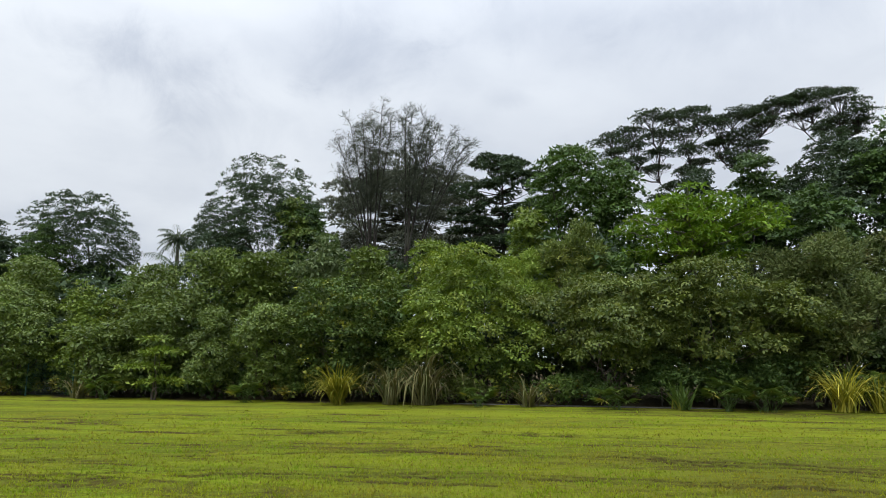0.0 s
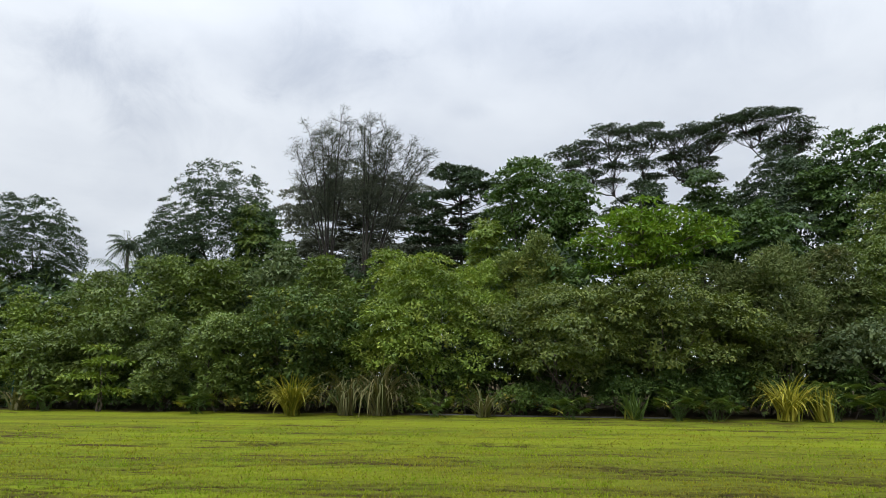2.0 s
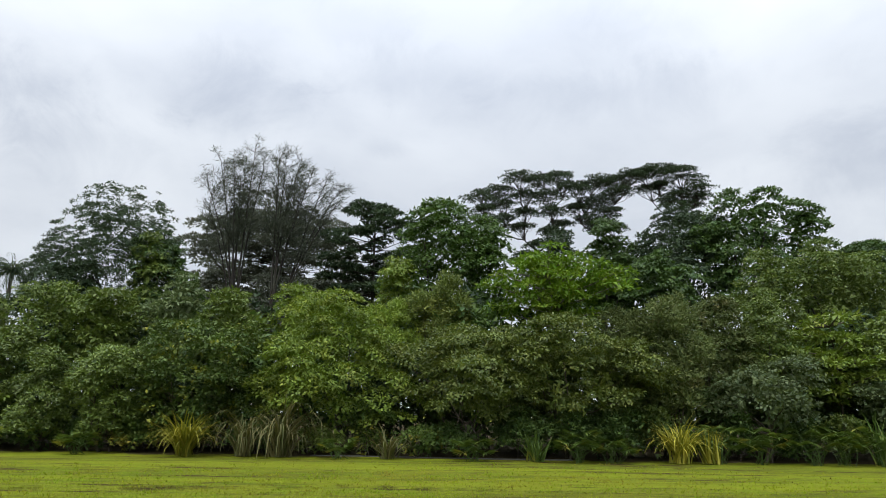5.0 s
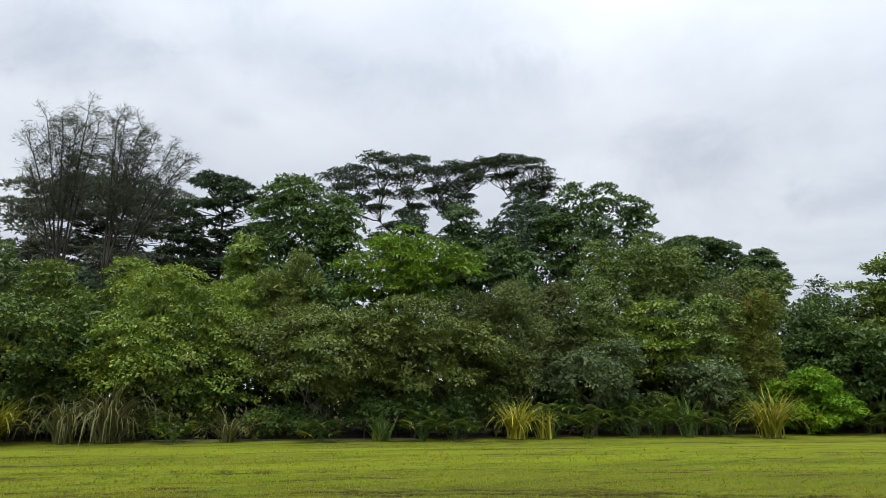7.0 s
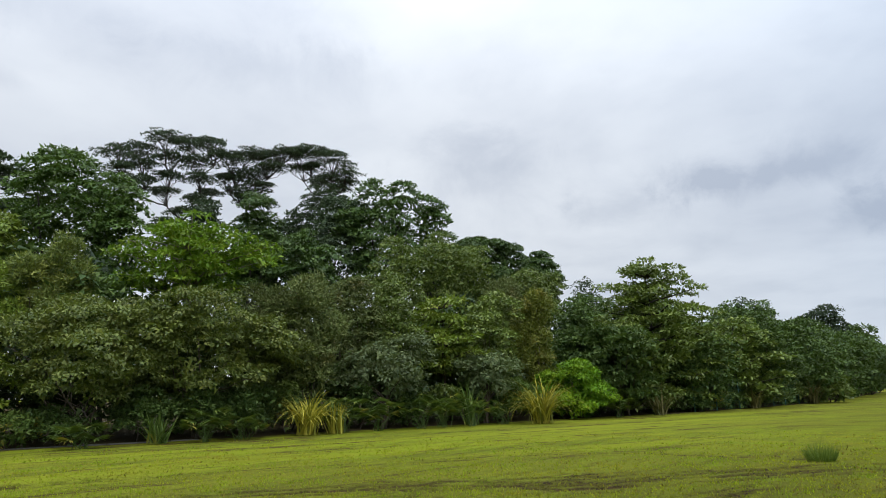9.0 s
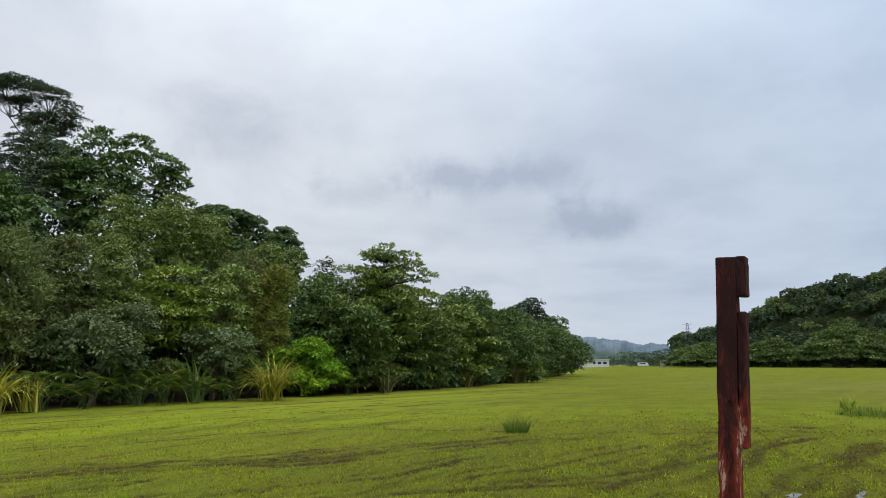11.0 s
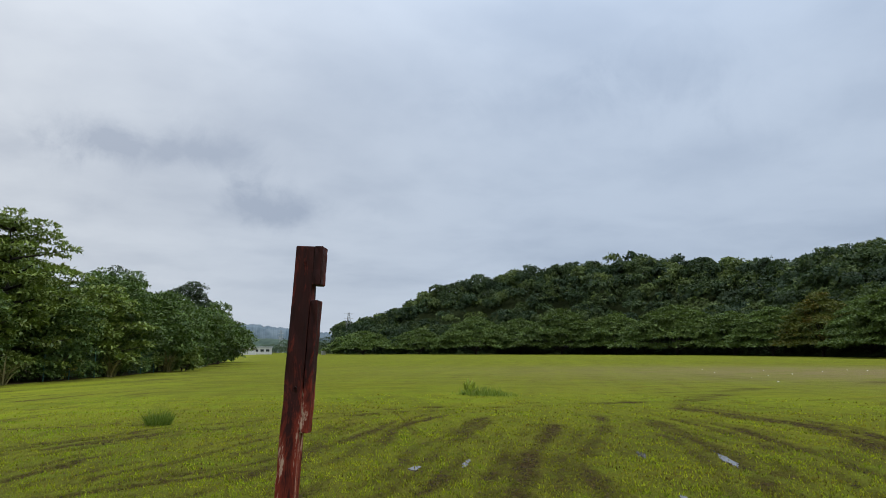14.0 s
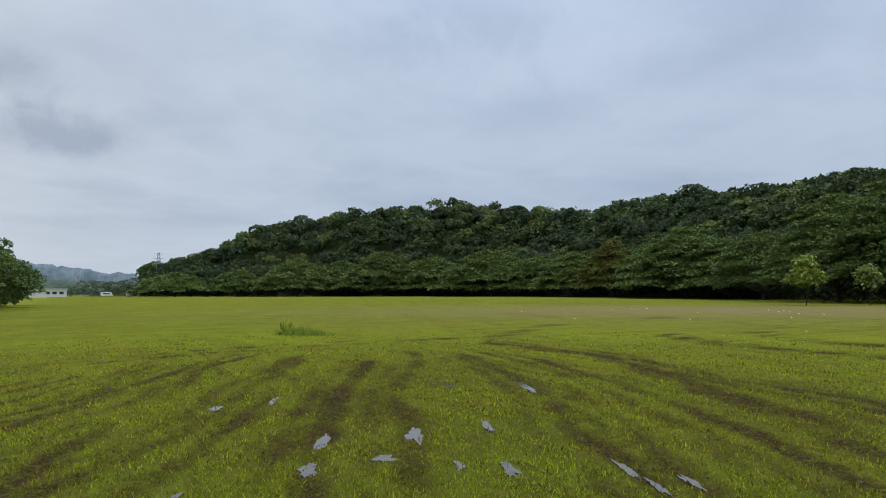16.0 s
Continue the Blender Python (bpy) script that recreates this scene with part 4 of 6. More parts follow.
tree("narrow tree with drooping dark foliage", -43.7, 28.1, 7.0, 16.6, 1.5, "tree", "canopy", girth=0.2, ragged=0.12)
tree("thin-foliaged tree with drooping grey-green sprays", -37.9, 35.5, 12.7, 17.9, 2.7, "airy", "canopy", branches=50, cover=1.5, ragged=0.1)
tree("dark green tree with flat drooping sprays", -31.2, 28.2, 5.0, 11.8, 2.5, "tree", "deep", girth=0.2, ragged=0.1)
tree("tall dense dark green tree", -30.8, 34.2, 7.1, 16.9, 2.7, "tree", "deep", girth=0.3, ragged=0.10)
tree("tall leafy dark tree behind the hedge", -33.8, 32.7, 6.6, 15.6, 2.4, "tree", "canopy", girth=0.24, ragged=0.12)
tree("tall dark green tree with drooping leaves", -29.2, 38.1, 6.7, 15.9, 1.7, "tree", "deep", girth=0.2, ragged=0.12)
tree("tree covered by light green climbers", -24.6, 29.0, 4.4, 10.5, 1.6, "medium", "mid", ragged=0.14)
tree("tree covered by dull green climbers", -24.6, 33.5, 4.8, 11.5, 1.7, "medium", "mid", ragged=0.12)
tree("leafy green tree behind the hedge", -24.7, 36.5, 4.6, 11.0, 1.6, "medium", "mid", ragged=0.14)
tree("broad rounded dark green tree", -33.2, 52.4, 7, 16.1, 5.3, "tree", "deep", girth=0.3, ragged=0.0, cover=1.5, core=3.0)
tree("rounded dark green tree beside a broader one", -28.5, 52.8, 6, 13.9, 2, "tree", "deep", girth=0.2, ragged=0.0, cover=1.5, core=3.0)
tree("dull green tree below a broad dark crown", -22.6, 40.1, 4.0, 9.5, 2.4, "medium", "mid", ragged=0.12)
tree("small open tree standing above the hedge", -19.8, 44.3, 4.0, 9.5, 0.8, "medium", "canopy", cover=0.55, ragged=0.2, core=0.3)
tree("roadside tree with dull dark crown", -11.1, 55.9, 3.1, 7.3, 2.2, "medium", "dark", ragged=0.2)
tree("slim dark tree standing above the hedge", -11.8, 54.8, 3.4, 8.1, 1.2, "medium", "canopy", cover=0.6, ragged=0.2, core=0.3)
tree("roadside tree with dull dark crown", -9.4, 77.4, 3.7, 8.9, 3.1, "tree", "canopy", ragged=0.12)
tree("roadside tree with dull dark crown", -7.7, 91.7, 2.9, 6.8, 2.0, "tree", "deep", ragged=0.12)
tree("tree behind wispy trees with haze in its pale foliage colour", -57.9, 3.8, 5.7, 13.3, 3.1, "tree", "hazed", ragged=0.1)
tree("tree behind wispy trees with haze in its pale foliage colour", -57.3, 9.0, 5.8, 13.0, 3.4, "tree", "hazed", ragged=0.1)
tree("tree behind wispy trees with haze in its pale foliage colour", -55.2, 14.0, 5.7, 14.1, 3.1, "tree", "hazed", ragged=0.1)
tree("thin leafy tree under a taller crown", -47.9, -17.7, 5.4, 10.7, 2.2, "airy", "rich", branches=30, girth=0.1, cover=1.5)
tree("dark leafy tree behind the hedge", -47.4, -21.5, 4.5, 9.7, 2.1, "tree", "canopy", ragged=0.12)
tree("dark leafy tree behind the hedge", -50.8, -15.2, 4.1, 9.5, 2.0, "tree", "canopy", ragged=0.12)
tree("leafy tree with hanging dull foliage", -35.0, 26.8, 7.0, 11.7, 2.0, "tree", "rich", ragged=0.1)
tree("dark tree behind the tall dense trees", -41.7, 34.4, 8.2, 16.2, 2.4, "tree", "canopy", ragged=0.1)
flat_tree("tree with spreading flat layers of thin grey-green foliage", -61.4, 8.6, 11.7, 20.4, 7.0, 82, "hazed", 0.6, 12)
flat_tree("tree with flat dark layers of foliage", -50.8, 14.9, 9.6, 18.9, 3.7, 74, "canopy", 1.10, 10)
flat_tree("roadside tree with flat dark layers of foliage", -7.8, 87.7, 3.6, 7.9, 1.8, 5, "canopy", 1.00, 5)


def umbrella_tree(label, x, y, toward, fork, domes, girth):
    """A tall flat-topped tree: bare forking limbs that fan out under thin domes of foliage. Domes: across, along, top, half width, drop to the rim."""
    rng = fresh_rng()
    root = thing("umbrella_tree", x, y, 0, label, "tree", TALL, toward)
    fork = np.array(fork, float)
    paths = [bend(rng, (0, 0, -0.3), fork, girth, girth * 0.7, 8, 0.06)]
    rows, hubs = [], []
    for across, depth, top, w, drop in sorted(domes, key=lambda p: p[2] - 0.3 * p[3]):
        top, w = top - 0.35, w * 0.92
        goal = np.array((across, depth, top - drop - 0.25 * w - 0.5))
        start = min([fork] + hubs, key=lambda h: np.linalg.norm(h - goal) + (4 if h[2] > goal[2] - 0.3 else 0))
        hub = start * 0.25 + goal * 0.75
        paths.append(bend(rng, start, hub, girth * (0.36 if start is fork else 0.22), girth * 0.15, 7, 0.16, -0.05))
        hubs.append(hub)
        count = int(7 + 3.6 * w * w)
        for k in range(count):
            r = w * math.sqrt((k + 0.5) / count)
            t = k * 2.39996 + rng.normal() * 0.2
            pad = np.array((across + math.cos(t) * r, depth + math.sin(t) * r, top - drop * (r / w) ** 2 + rng.normal() * 0.14))
            q = rng.uniform(0.5, 0.85)
            rows.append((*pad, q, q, 0.2, 0.0, 0.0))
            elbow = hub * 0.45 + pad * 0.55 + rng.normal(size=3) * 0.15
            paths.append(bend(rng, hub, elbow, girth * 0.11, girth * 0.05, 4, 0.12))
            paths.append(bend(rng, elbow, pad, girth * 0.05, girth * 0.025, 3, 0.1))
            for _ in range(2):
                tip = pad + np.array((rng.normal() * 0.5, rng.normal() * 0.5, 0.05))
                paths.append(bend(rng, elbow, tip, girth * 0.04, girth * 0.015, 3, 0.1))
    v, f = tubes(paths, 4)
    part("trunk", mesh_from("trunk", v, f, BARK_DARK, True), root)
    v, f = clump_leaves(rng, rows, 0.17, 0.085, 0.75, 0.5, 0.05, 0.0, 0.35, True)
    part("crown", mesh_from("crown", v, f, LEAF["canopy"]), root)


umbrella_tree("tall flat-topped tree with dark umbrella foliage on bare limbs", -56.5, 34.0, 59.0, (0.3, 0, 18.0), (
    (-5.9, 0.0, 25.0, 1.6, 0.8), (-3.9, 1.4, 26.0, 1.8, 0.7), (-1.7, -1.1, 26.6, 1.9, 0.6), (0.5, 1.3, 27.0, 1.9, 0.5), (2.5, -0.6, 26.7, 1.5, 0.7), (-5.4, -0.2, 23.3, 1.3, 0.5), (-3.4, 1.0, 24.2, 1.5, 0.5),
    (-1.0, -0.3, 24.7, 1.5, 0.4), (1.4, 0.1, 24.8, 1.7, 0.5), (3.3, -1.4, 25.1, 0.8, 0.4), (-1.7, 0.8, 21.6, 1.4, 0.4), (-1.1, 0.1, 22.9, 1.1, 0.4), (1.6, -0.5, 22.9, 1.4, 0.4), (2.6, 0.9, 21.8, 1.0, 0.4),
    (-4.4, -0.6, 21.9, 0.9, 0.5), (-3.0, -0.1, 22.4, 0.8, 0.4), (-1.3, -1.1, 18.1, 1.1, 0.5), (0.1, -0.3, 19.4, 1.1, 0.5), (-0.8, -0.9, 17.0, 1.0, 0.5), (1.4, -0.7, 20.5, 0.9, 0.4),
), 0.34)
umbrella_tree("tall flat-topped tree with dark umbrella foliage on bare limbs", -52.0, 40.5, 52.1, (0.8, 0, 17.7), (
    (-3.4, -0.7, 25.1, 1.3, 0.6), (-1.8, -0.6, 25.7, 1.7, 0.5), (0.1, 0.9, 26.0, 1.8, 0.5), (1.8, -1.2, 25.9, 1.4, 0.5), (3.0, 0.3, 26.6, 1.5, 0.5), (4.8, 0.7, 26.9, 2.0, 0.6), (6.6, -0.9, 26.1, 1.9, 0.8),
    (8.0, -1.3, 24.6, 1.4, 1.0), (8.3, -0.7, 23.3, 0.8, 0.5), (-2.7, 0.5, 23.7, 1.4, 0.5), (-1.0, 0.2, 24.0, 1.5, 0.4), (0.5, -1.0, 24.3, 1.4, 0.4), (-0.6, -0.2, 22.5, 1.4, 0.4), (-2.6, 0.5, 22.1, 1.4, 0.5),
    (-3.8, -0.2, 23.1, 1.0, 0.4), (0.0, 0.4, 21.0, 1.1, 0.4), (3.4, 1.4, 25.2, 1.1, 0.4), (4.8, 0.5, 25.2, 0.9, 0.4), (6.4, -0.3, 23.7, 1.5, 0.5), (5.2, -0.9, 22.9, 0.8, 0.4), (7.2, -0.5, 22.7, 1.0, 0.4),
    (-1.7, 0.0, 21.3, 1.1, 0.4),
), 0.34)


def casuarina(label, x, y, toward, stems, foot):
    """A wispy tree: slim stems that fan upwards with brush-like drooping twigs."""
    rng = fresh_rng()
    root = thing("casuarina", x, y, 0, label, "tree", TALL, toward)
    paths, at, way = [], [], []
    for across, depth, top in stems:
        base = np.array((foot + rng.normal() * 0.25, 0, -0.2))
        path = bend(rng, base, (across, depth, top), 0.12, 0.02, 14, 0.05)
        path[:, 0] = base[0] + (across - base[0]) * np.linspace(0, 1, 14) ** 2.3
        path[:, 1] = depth * np.linspace(0, 1, 14) ** 2.0
        paths.append(path)
        for k in range(21):
            t = 0.66 + 0.34 * (k + rng.random()) / 21
            i = t * 13
            p = path[int(i), :3] * (1 - i % 1) + path[min(int(i) + 1, 13), :3] * (i % 1)
            reach = 1.7 * (1.12 - t) + 0.5
            turn = rng.random() * 2 * math.pi
            tip = p + np.array((math.cos(turn) * reach, math.sin(turn) * reach, reach * (0.5 + 0.5 * rng.random())))
            twig = bend(rng, p, tip, 0.028, 0.008, 5, 0.1)
            paths.append(twig)
            for q in twig[1:, :3]:
                m = 13
                at.append(q + rng.normal(size=(m, 3)) * 0.16)
                d = (tip - p) / reach * 0.6 + rng.normal(size=(m, 3)) * 0.5 + np.array((0.25, 0, -0.15))
                way.append(unit(d))
    v, f = tubes(paths, 4)
    part("trunk", mesh_from("trunk", v, f, BARK_DARK, True), root)
    at, way = np.concatenate(at), np.concatenate(way)
    size = 0.3 + 0.35 * rng.random(len(at))
    v, f = leaf_arrays(rng, at, way, unit(rng.normal(size=at.shape)), size, np.full(len(at), 0.034))
    part("crown", mesh_from("crown", v, f, LEAF["brush"]), root)


casuarina("tall wispy grey-green tree with brush-like twigs", -48.8, 4.4, 84.9, ((-3.1, 0.0, 18.5), (-2.2, 1.1, 20.5), (-1.2, -0.9, 19.9), (-0.3, 1.1, 20.8), (0.3, -0.5, 21.4), (1.0, -0.2, 19.7), (-2.7, 0.8, 16.7), (-0.6, -0.2, 18.7)), 0.0)
casuarina("tall wispy grey-green tree leaning with bare lower stems", -48.6, 6.4, 82.5, ((0.1, -0.6, 20.5), (0.6, -0.5, 20.9), (1.7, 0.8, 20.8), (2.7, -1.0, 19.7), (3.8, 0.2, 19.3), (5.2, 0.5, 19.2), (4.7, -0.7, 17.4), (2.2, -1.1, 18.3), (1.2, -0.5, 19.2)), 0.0)


def palm(label, x, y, height, fronds, reach):
    rng = fresh_rng()
    root = thing("palm_tree", x, y, 0, label, "palm")
    v, f = tubes([bend(rng, (0, 0, -0.2), (0.2, 0.1, height), 0.2, 0.13, 8, 0.03)], 7)
    part("trunk", mesh_from("trunk", v, f, BARK, True), root)
    at, way, face = [], [], []
    ribs = []
    for k in range(fronds):
        turn, rise = k * 2.4, 1.75 - 2.0 * k / fronds
        out = np.array((math.cos(turn), math.sin(turn), 0))
        t = np.linspace(0, 1, 14)[:, None]
        rib = np.array((0.2, 0.1, height)) + out * t * reach + np.array((0, 0, 1.0)) * (t * rise * reach - t * t * reach * 0.95)
        ribs.append(np.c_[rib, 0.04 - 0.034 * t[:, 0]])
        for s in (-1, 1):
            side = np.cross(out, (0, 0, 1.0)) * s
            at.append(rib[1:])
            way.append(unit(side * 0.8 + out * 0.5 + np.array((0, 0, -0.55)) + rng.normal(size=(13, 3)) * 0.08))
    v, f = tubes(ribs, 4)
    part("frond_ribs", mesh_from("frond_ribs", v, f, LEAF["rain"], True), root)
    at, way = np.concatenate(at), np.concatenate(way)
    v, f = leaf_arrays(rng, at, way, np.tile((0, 0, 1.0), (len(at), 1)), np.full(len(at), reach * 0.33), np.full(len(at), 0.09))
    part("fronds", mesh_from("fronds", v, f, LEAF["canopy"]), root)


palm("distant coconut palm with drooping dark fronds", -60.8, -12.1, 12.3, 36, 1.5)
palm("short palm with drooping grey-green fronds", -58.9, -11.7, 9.3, 24, 2.4)


# ---- plants at the hedge's foot ----
def strap_clump(label, x, y, leaves, length, width, spread, leaf, arch=0.6, group="strap-leaved clumps", hang=0.0):
    """A clump of long arching strap leaves."""
    rng = fresh_rng()
    root = thing("strap_leaf_clump", x, y, 0, label, "plant", group)
    steps = 7
    turn = rng.random(leaves) * 2 * math.pi
    lean = rng.random(leaves) ** 0.7 * spread
    size = length * (0.6 + 0.5 * rng.random(leaves))
    t = np.linspace(0, 1, steps)
    bend_k = arch * (0.5 + rng.random(leaves))
    ang = np.minimum(lean[:, None] + bend_k[:, None] * t[None] ** (1.6 if hang == 0 else 2.3) * 1.9, 2.95)
    seg = size[:, None] / (steps - 1)
    hor = np.cumsum(np.sin(ang) * seg, 1) - np.sin(ang[:, :1]) * seg
    ver = np.cumsum(np.cos(ang) * seg, 1) - np.cos(ang[:, :1]) * seg
    out = np.stack([np.cos(turn), np.sin(turn), 0 * turn], 1)
    side = np.stack([-np.sin(turn), np.cos(turn), 0 * turn], 1)
    mid = rng.normal(size=(leaves, 3))[:, None] * np.array((0.14, 0.14, 0)) + out[:, None] * hor[..., None] + np.array((0, 0, 1.0)) * np.maximum(ver, 0.02)[..., None]
    w = width * (1 - t**2.2)[None, :, None] * 0.5 + 0.002
    left, right = mid - side[:, None] * w, mid + side[:, None] * w
    verts = np.stack([left, right], 2).reshape(-1, 3)
    base = (np.arange(leaves) * steps * 2)[:, None] + np.arange(steps - 1)[None] * 2
    base = base.ravel()
    faces = np.stack([base, base + 1, base + 3, base + 2], 1)
    part("leaves", mesh_from("leaves", verts, faces, LEAF[leaf]), root)


def fan_palm(label, x, y, fans, height, reach, leaf="fan"):
    """A low fan palm: stalks that end in pleated fans of narrow blades."""
    rng = fresh_rng()
    root = thing("fan_palm", x, y, 0, label, "palm", "fan palms")
    stalks, at, way = [], [], []
    for k in range(fans):
        turn = rng.random() * 2 * math.pi
        out = np.array((math.cos(turn), math.sin(turn), 0))
        tip = out * (0.2 + 0.5 * rng.random()) * height + np.array((0, 0, height * (0.45 + 0.6 * rng.random())))
        stalks.append(bend(rng, rng.normal(size=3) * (0.12, 0.12, 0), tip, 0.012, 0.008, 4, 0.08))
        up = unit(np.array((0, 0, 1.0)) + out * 0.5)
        side = np.cross(out, up)
        for a in np.linspace(-1.25, 1.25, 11):
            at.append(tip)
            way.append(unit(math.cos(a) * (out * 0.9 + np.array((0, 0, 0.25))) + math.sin(a) * side - np.array((0, 0, 0.25)) * abs(a)))
    at, way = np.array(at), np.array(way)
    for k in range(fans):
        p, w = at[k * 11 : k * 11 + 11], way[k * 11 : k * 11 + 11]
        v, f = leaf_arrays(rng, p, w, np.tile((0, 0, 1.0), (11, 1)) + w * 0.1, reach * (0.8 + 0.4 * rng.random(11)), np.full(11, reach * 0.16), 0.05)
        fan = part("fan_leaf", mesh_from("fan_leaf", v, f, LEAF[leaf]), root)
        v, f = tubes(stalks[k : k + 1], 4)
        part("stalk", mesh_from("stalk", v, f, LEAF["dark"], True), fan)


strap_clump("clump of yellow-striped strap leaves at the hedge's foot", -26.3, 1.0, 190, 2.3, 0.055, 0.45, "strap", 0.85)
strap_clump("large clump of drooping half-dry strap leaves", -25.5, 4.3, 130, 3.3, 0.055, 0.42, "dry", 1.5, hang=1.0)
strap_clump("large clump of drooping half-dry strap leaves", -25.9, 3.0, 70, 2.9, 0.055, 0.42, "dry", 1.5, hang=1.0)
strap_clump("small clump of pale strap leaves", -23.8, 7.9, 50, 1.7, 0.07, 0.7, "dry", 0.8)
strap_clump("tall clump of yellow-striped strap leaves", -19.5, 17.6, 170, 2.2, 0.05, 0.40, "strap", 0.8)
strap_clump("clump of stiff pale yellow-green blades", -19.1, 18.6, 55, 1.2, 0.06, 0.45, "strap", 0.1)
strap_clump("clump of yellow-striped strap leaves beside the lime bush", -14.4, 26.7, 170, 2.7, 0.055, 0.42, "strap", 0.85)
strap_clump("clump of pale drooping strap leaves in the shade", -12.2, 35.6, 40, 1.9, 0.07, 0.6, "dry", 0.7)
strap_clump("clump of pale drooping strap leaves in the shade", -32.6, -10.2, 40, 1.9, 0.07, 0.6, "dry", 0.7)
strap_clump("spiky clump of grey-green blades", -21.4, 12.7, 50, 1.2, 0.06, 0.8, "fan", 0.25)
strap_clump("tall grass-like clump between the shrubs", -17.0, 24.9, 40, 2.2, 0.06, 0.4, "fan", 0.4)
strap_clump("clump of pale strap leaves by the fence", -7.5, 54.2, 50, 2.2, 0.08, 0.5, "dry", 0.6)
strap_clump("clump of pale strap leaves by the fence", -9.4, 45.0, 40, 1.8, 0.07, 0.5, "dry", 0.6)
for x, y, fans, high in ((-21.0, 14.2, 16, 1.2), (-20.6, 15.4, 12, 1.0), (-19.4, 19.3, 12, 1.5), (-18.8, 20.6, 14, 1.4), (-18.0, 22.3, 14, 1.4), (-17.6, 23.4, 14, 1.5), (-17.0, 24.6, 12, 1.3),
                         (-16.3, 26.2, 12, 1.2), (-31.8, -8.7, 12, 1.2), (-28.6, -2.4, 10, 0.8), (-22.4, 10.7, 10, 0.8), (-13.6, 32.9, 10, 1.0), (-24.6, 6.3, 10, 0.8)):
    fan_palm("low fan palm with pleated green and yellowing leaves", x + 0.35, y - 0.2, fans + 4, high * 0.85, 0.46)


def hedge_fence(label, start, stop):
    """A green wire-mesh fence: posts, top and bottom rails, netting of crossing wires."""
    root = thing("mesh_fence", *along(start, 1.2), 0, label, "fence")
    base = along(start, 1.2)
    posts = np.arange(start, stop + 0.1, 2.5)
    spots = [along(s, 1.2) - base for s in posts]
    for p in spots:
        v, f = tubes([((p[0], p[1], -0.1, 0.03), (p[0], p[1], 1.75, 0.03), (p[0], p[1], 1.8, 0.012))], 8)
        part("post", mesh_from("post", v, f, FENCE, True), root)
    wires = []
    for a, b in zip(spots[:-1], spots[1:]):
        for z in np.arange(0.08, 1.75, 0.11):
            wires.append(((a[0], a[1], z, 0.0025), (b[0], b[1], z, 0.0025)))
        for k in np.linspace(0, 1, 24)[1:-1]:
            q = a + (b - a) * k
            wires.append(((q[0], q[1], 0.06, 0.0025), (q[0], q[1], 1.74, 0.0025)))
    v, f = tubes(wires, 3)
    part("netting", mesh_from("netting", v, f, FENCE), root)


mat, n = surface("fence_green")
place = n.add("ShaderNodeTexCoord").outputs["Object"]
worn = n.noise(place, 6.0, 4)
finish(n, principled(n, n.mix(n.span(worn, 0.4, 0.7), (0.010, 0.065, 0.048), (0.03, 0.09, 0.07)), 0.45))
FENCE = mat
hedge_fence("green wire-mesh fence in front of the shrubs", 26.0, 36.0)
hedge_fence("green wire-mesh fence along the shrubs", 92.0, 112.0)

mat, n = surface("old_concrete")
place = n.add("ShaderNodeTexCoord").outputs["Object"]
pits = n.noise(place, 9.0, 5, 0.7)
finish(n, principled(n, n.mix(n.span(pits, 0.3, 0.7), (0.03, 0.03, 0.026), (0.09, 0.088, 0.075)), 0.9, n.bump(pits, 0.4, 0.02)))
CONCRETE = mat


def drain_edge(start, stop):
    """A low concrete drain lip half hidden under the overhanging shrubs."""
    rows = np.array([along(s, 1.1) for s in np.arange(start, stop, 1.0)])
    inner = np.array([along(s, 1.35) for s in np.arange(start, stop, 1.0)])
    base = rows[0].copy()
    root = thing("drain_kerb", *base, 0, "low grey concrete drain kerb under the shrubs", "kerb")
    for k in range(len(rows) - 1):
        a, b, c, d = rows[k] - base, rows[k + 1] - base, inner[k + 1] - base, inner[k] - base
        b, c = a + (b - a) * 0.985, d + (c - d) * 0.985
        lip = 0.02
        ring = [(a, 0.0), (b, 0.0), (c, 0.0), (d, 0.0)]
        low = [(*p, -0.1) for p, _ in ring]
        high = [(*p, 0.02) for p, _ in ring]
        mid = np.mean([p for p, _ in ring], axis=0)
        cap = [(*(p + (mid - p) * lip / 0.3), 0.032) for p, _ in ring]
        f = [(i, (i + 1) % 4, 4 + (i + 1) % 4, 4 + i) for i in range(4)] + [(4 + i, 4 + (i + 1) % 4, 8 + (i + 1) % 4, 8 + i) for i in range(4)] + [(8, 9, 10, 11)]
        part("kerb_stone", mesh_from("kerb_stone", low + high + cap, f, CONCRETE), root)


drain_edge(55.0, 66.0)

# ---- far side of the field: wooded hill, avenue trees, distance ----
RIDGE = ((4.7, 430, 1.8), (6.3, 420, 8.5), (8.4, 410, 13), (10.6, 400, 18), (13.3, 388, 23.5), (15.1, 384, 30.5), (17.4, 380, 33), (20.8, 374, 36), (25.7, 362, 38.5), (30.7, 343, 39.5), (33.1, 332, 37.5),
         (37.6, 314, 31), (40.5, 300, 30.5), (44.7, 276, 25.5), (46.6, 265, 26.5), (49.7, 248, 26.5), (52.4, 232, 24.8), (54.4, 223, 22.2), (57.7, 206, 23), (61.8, 195, 21.5), (66, 185, 21), (80, 175, 18), (95, 180, 14))
ridge = np.array([(d * math.sin(radians(az)), d * math.cos(radians(az)), h) for az, d, h in RIDGE])


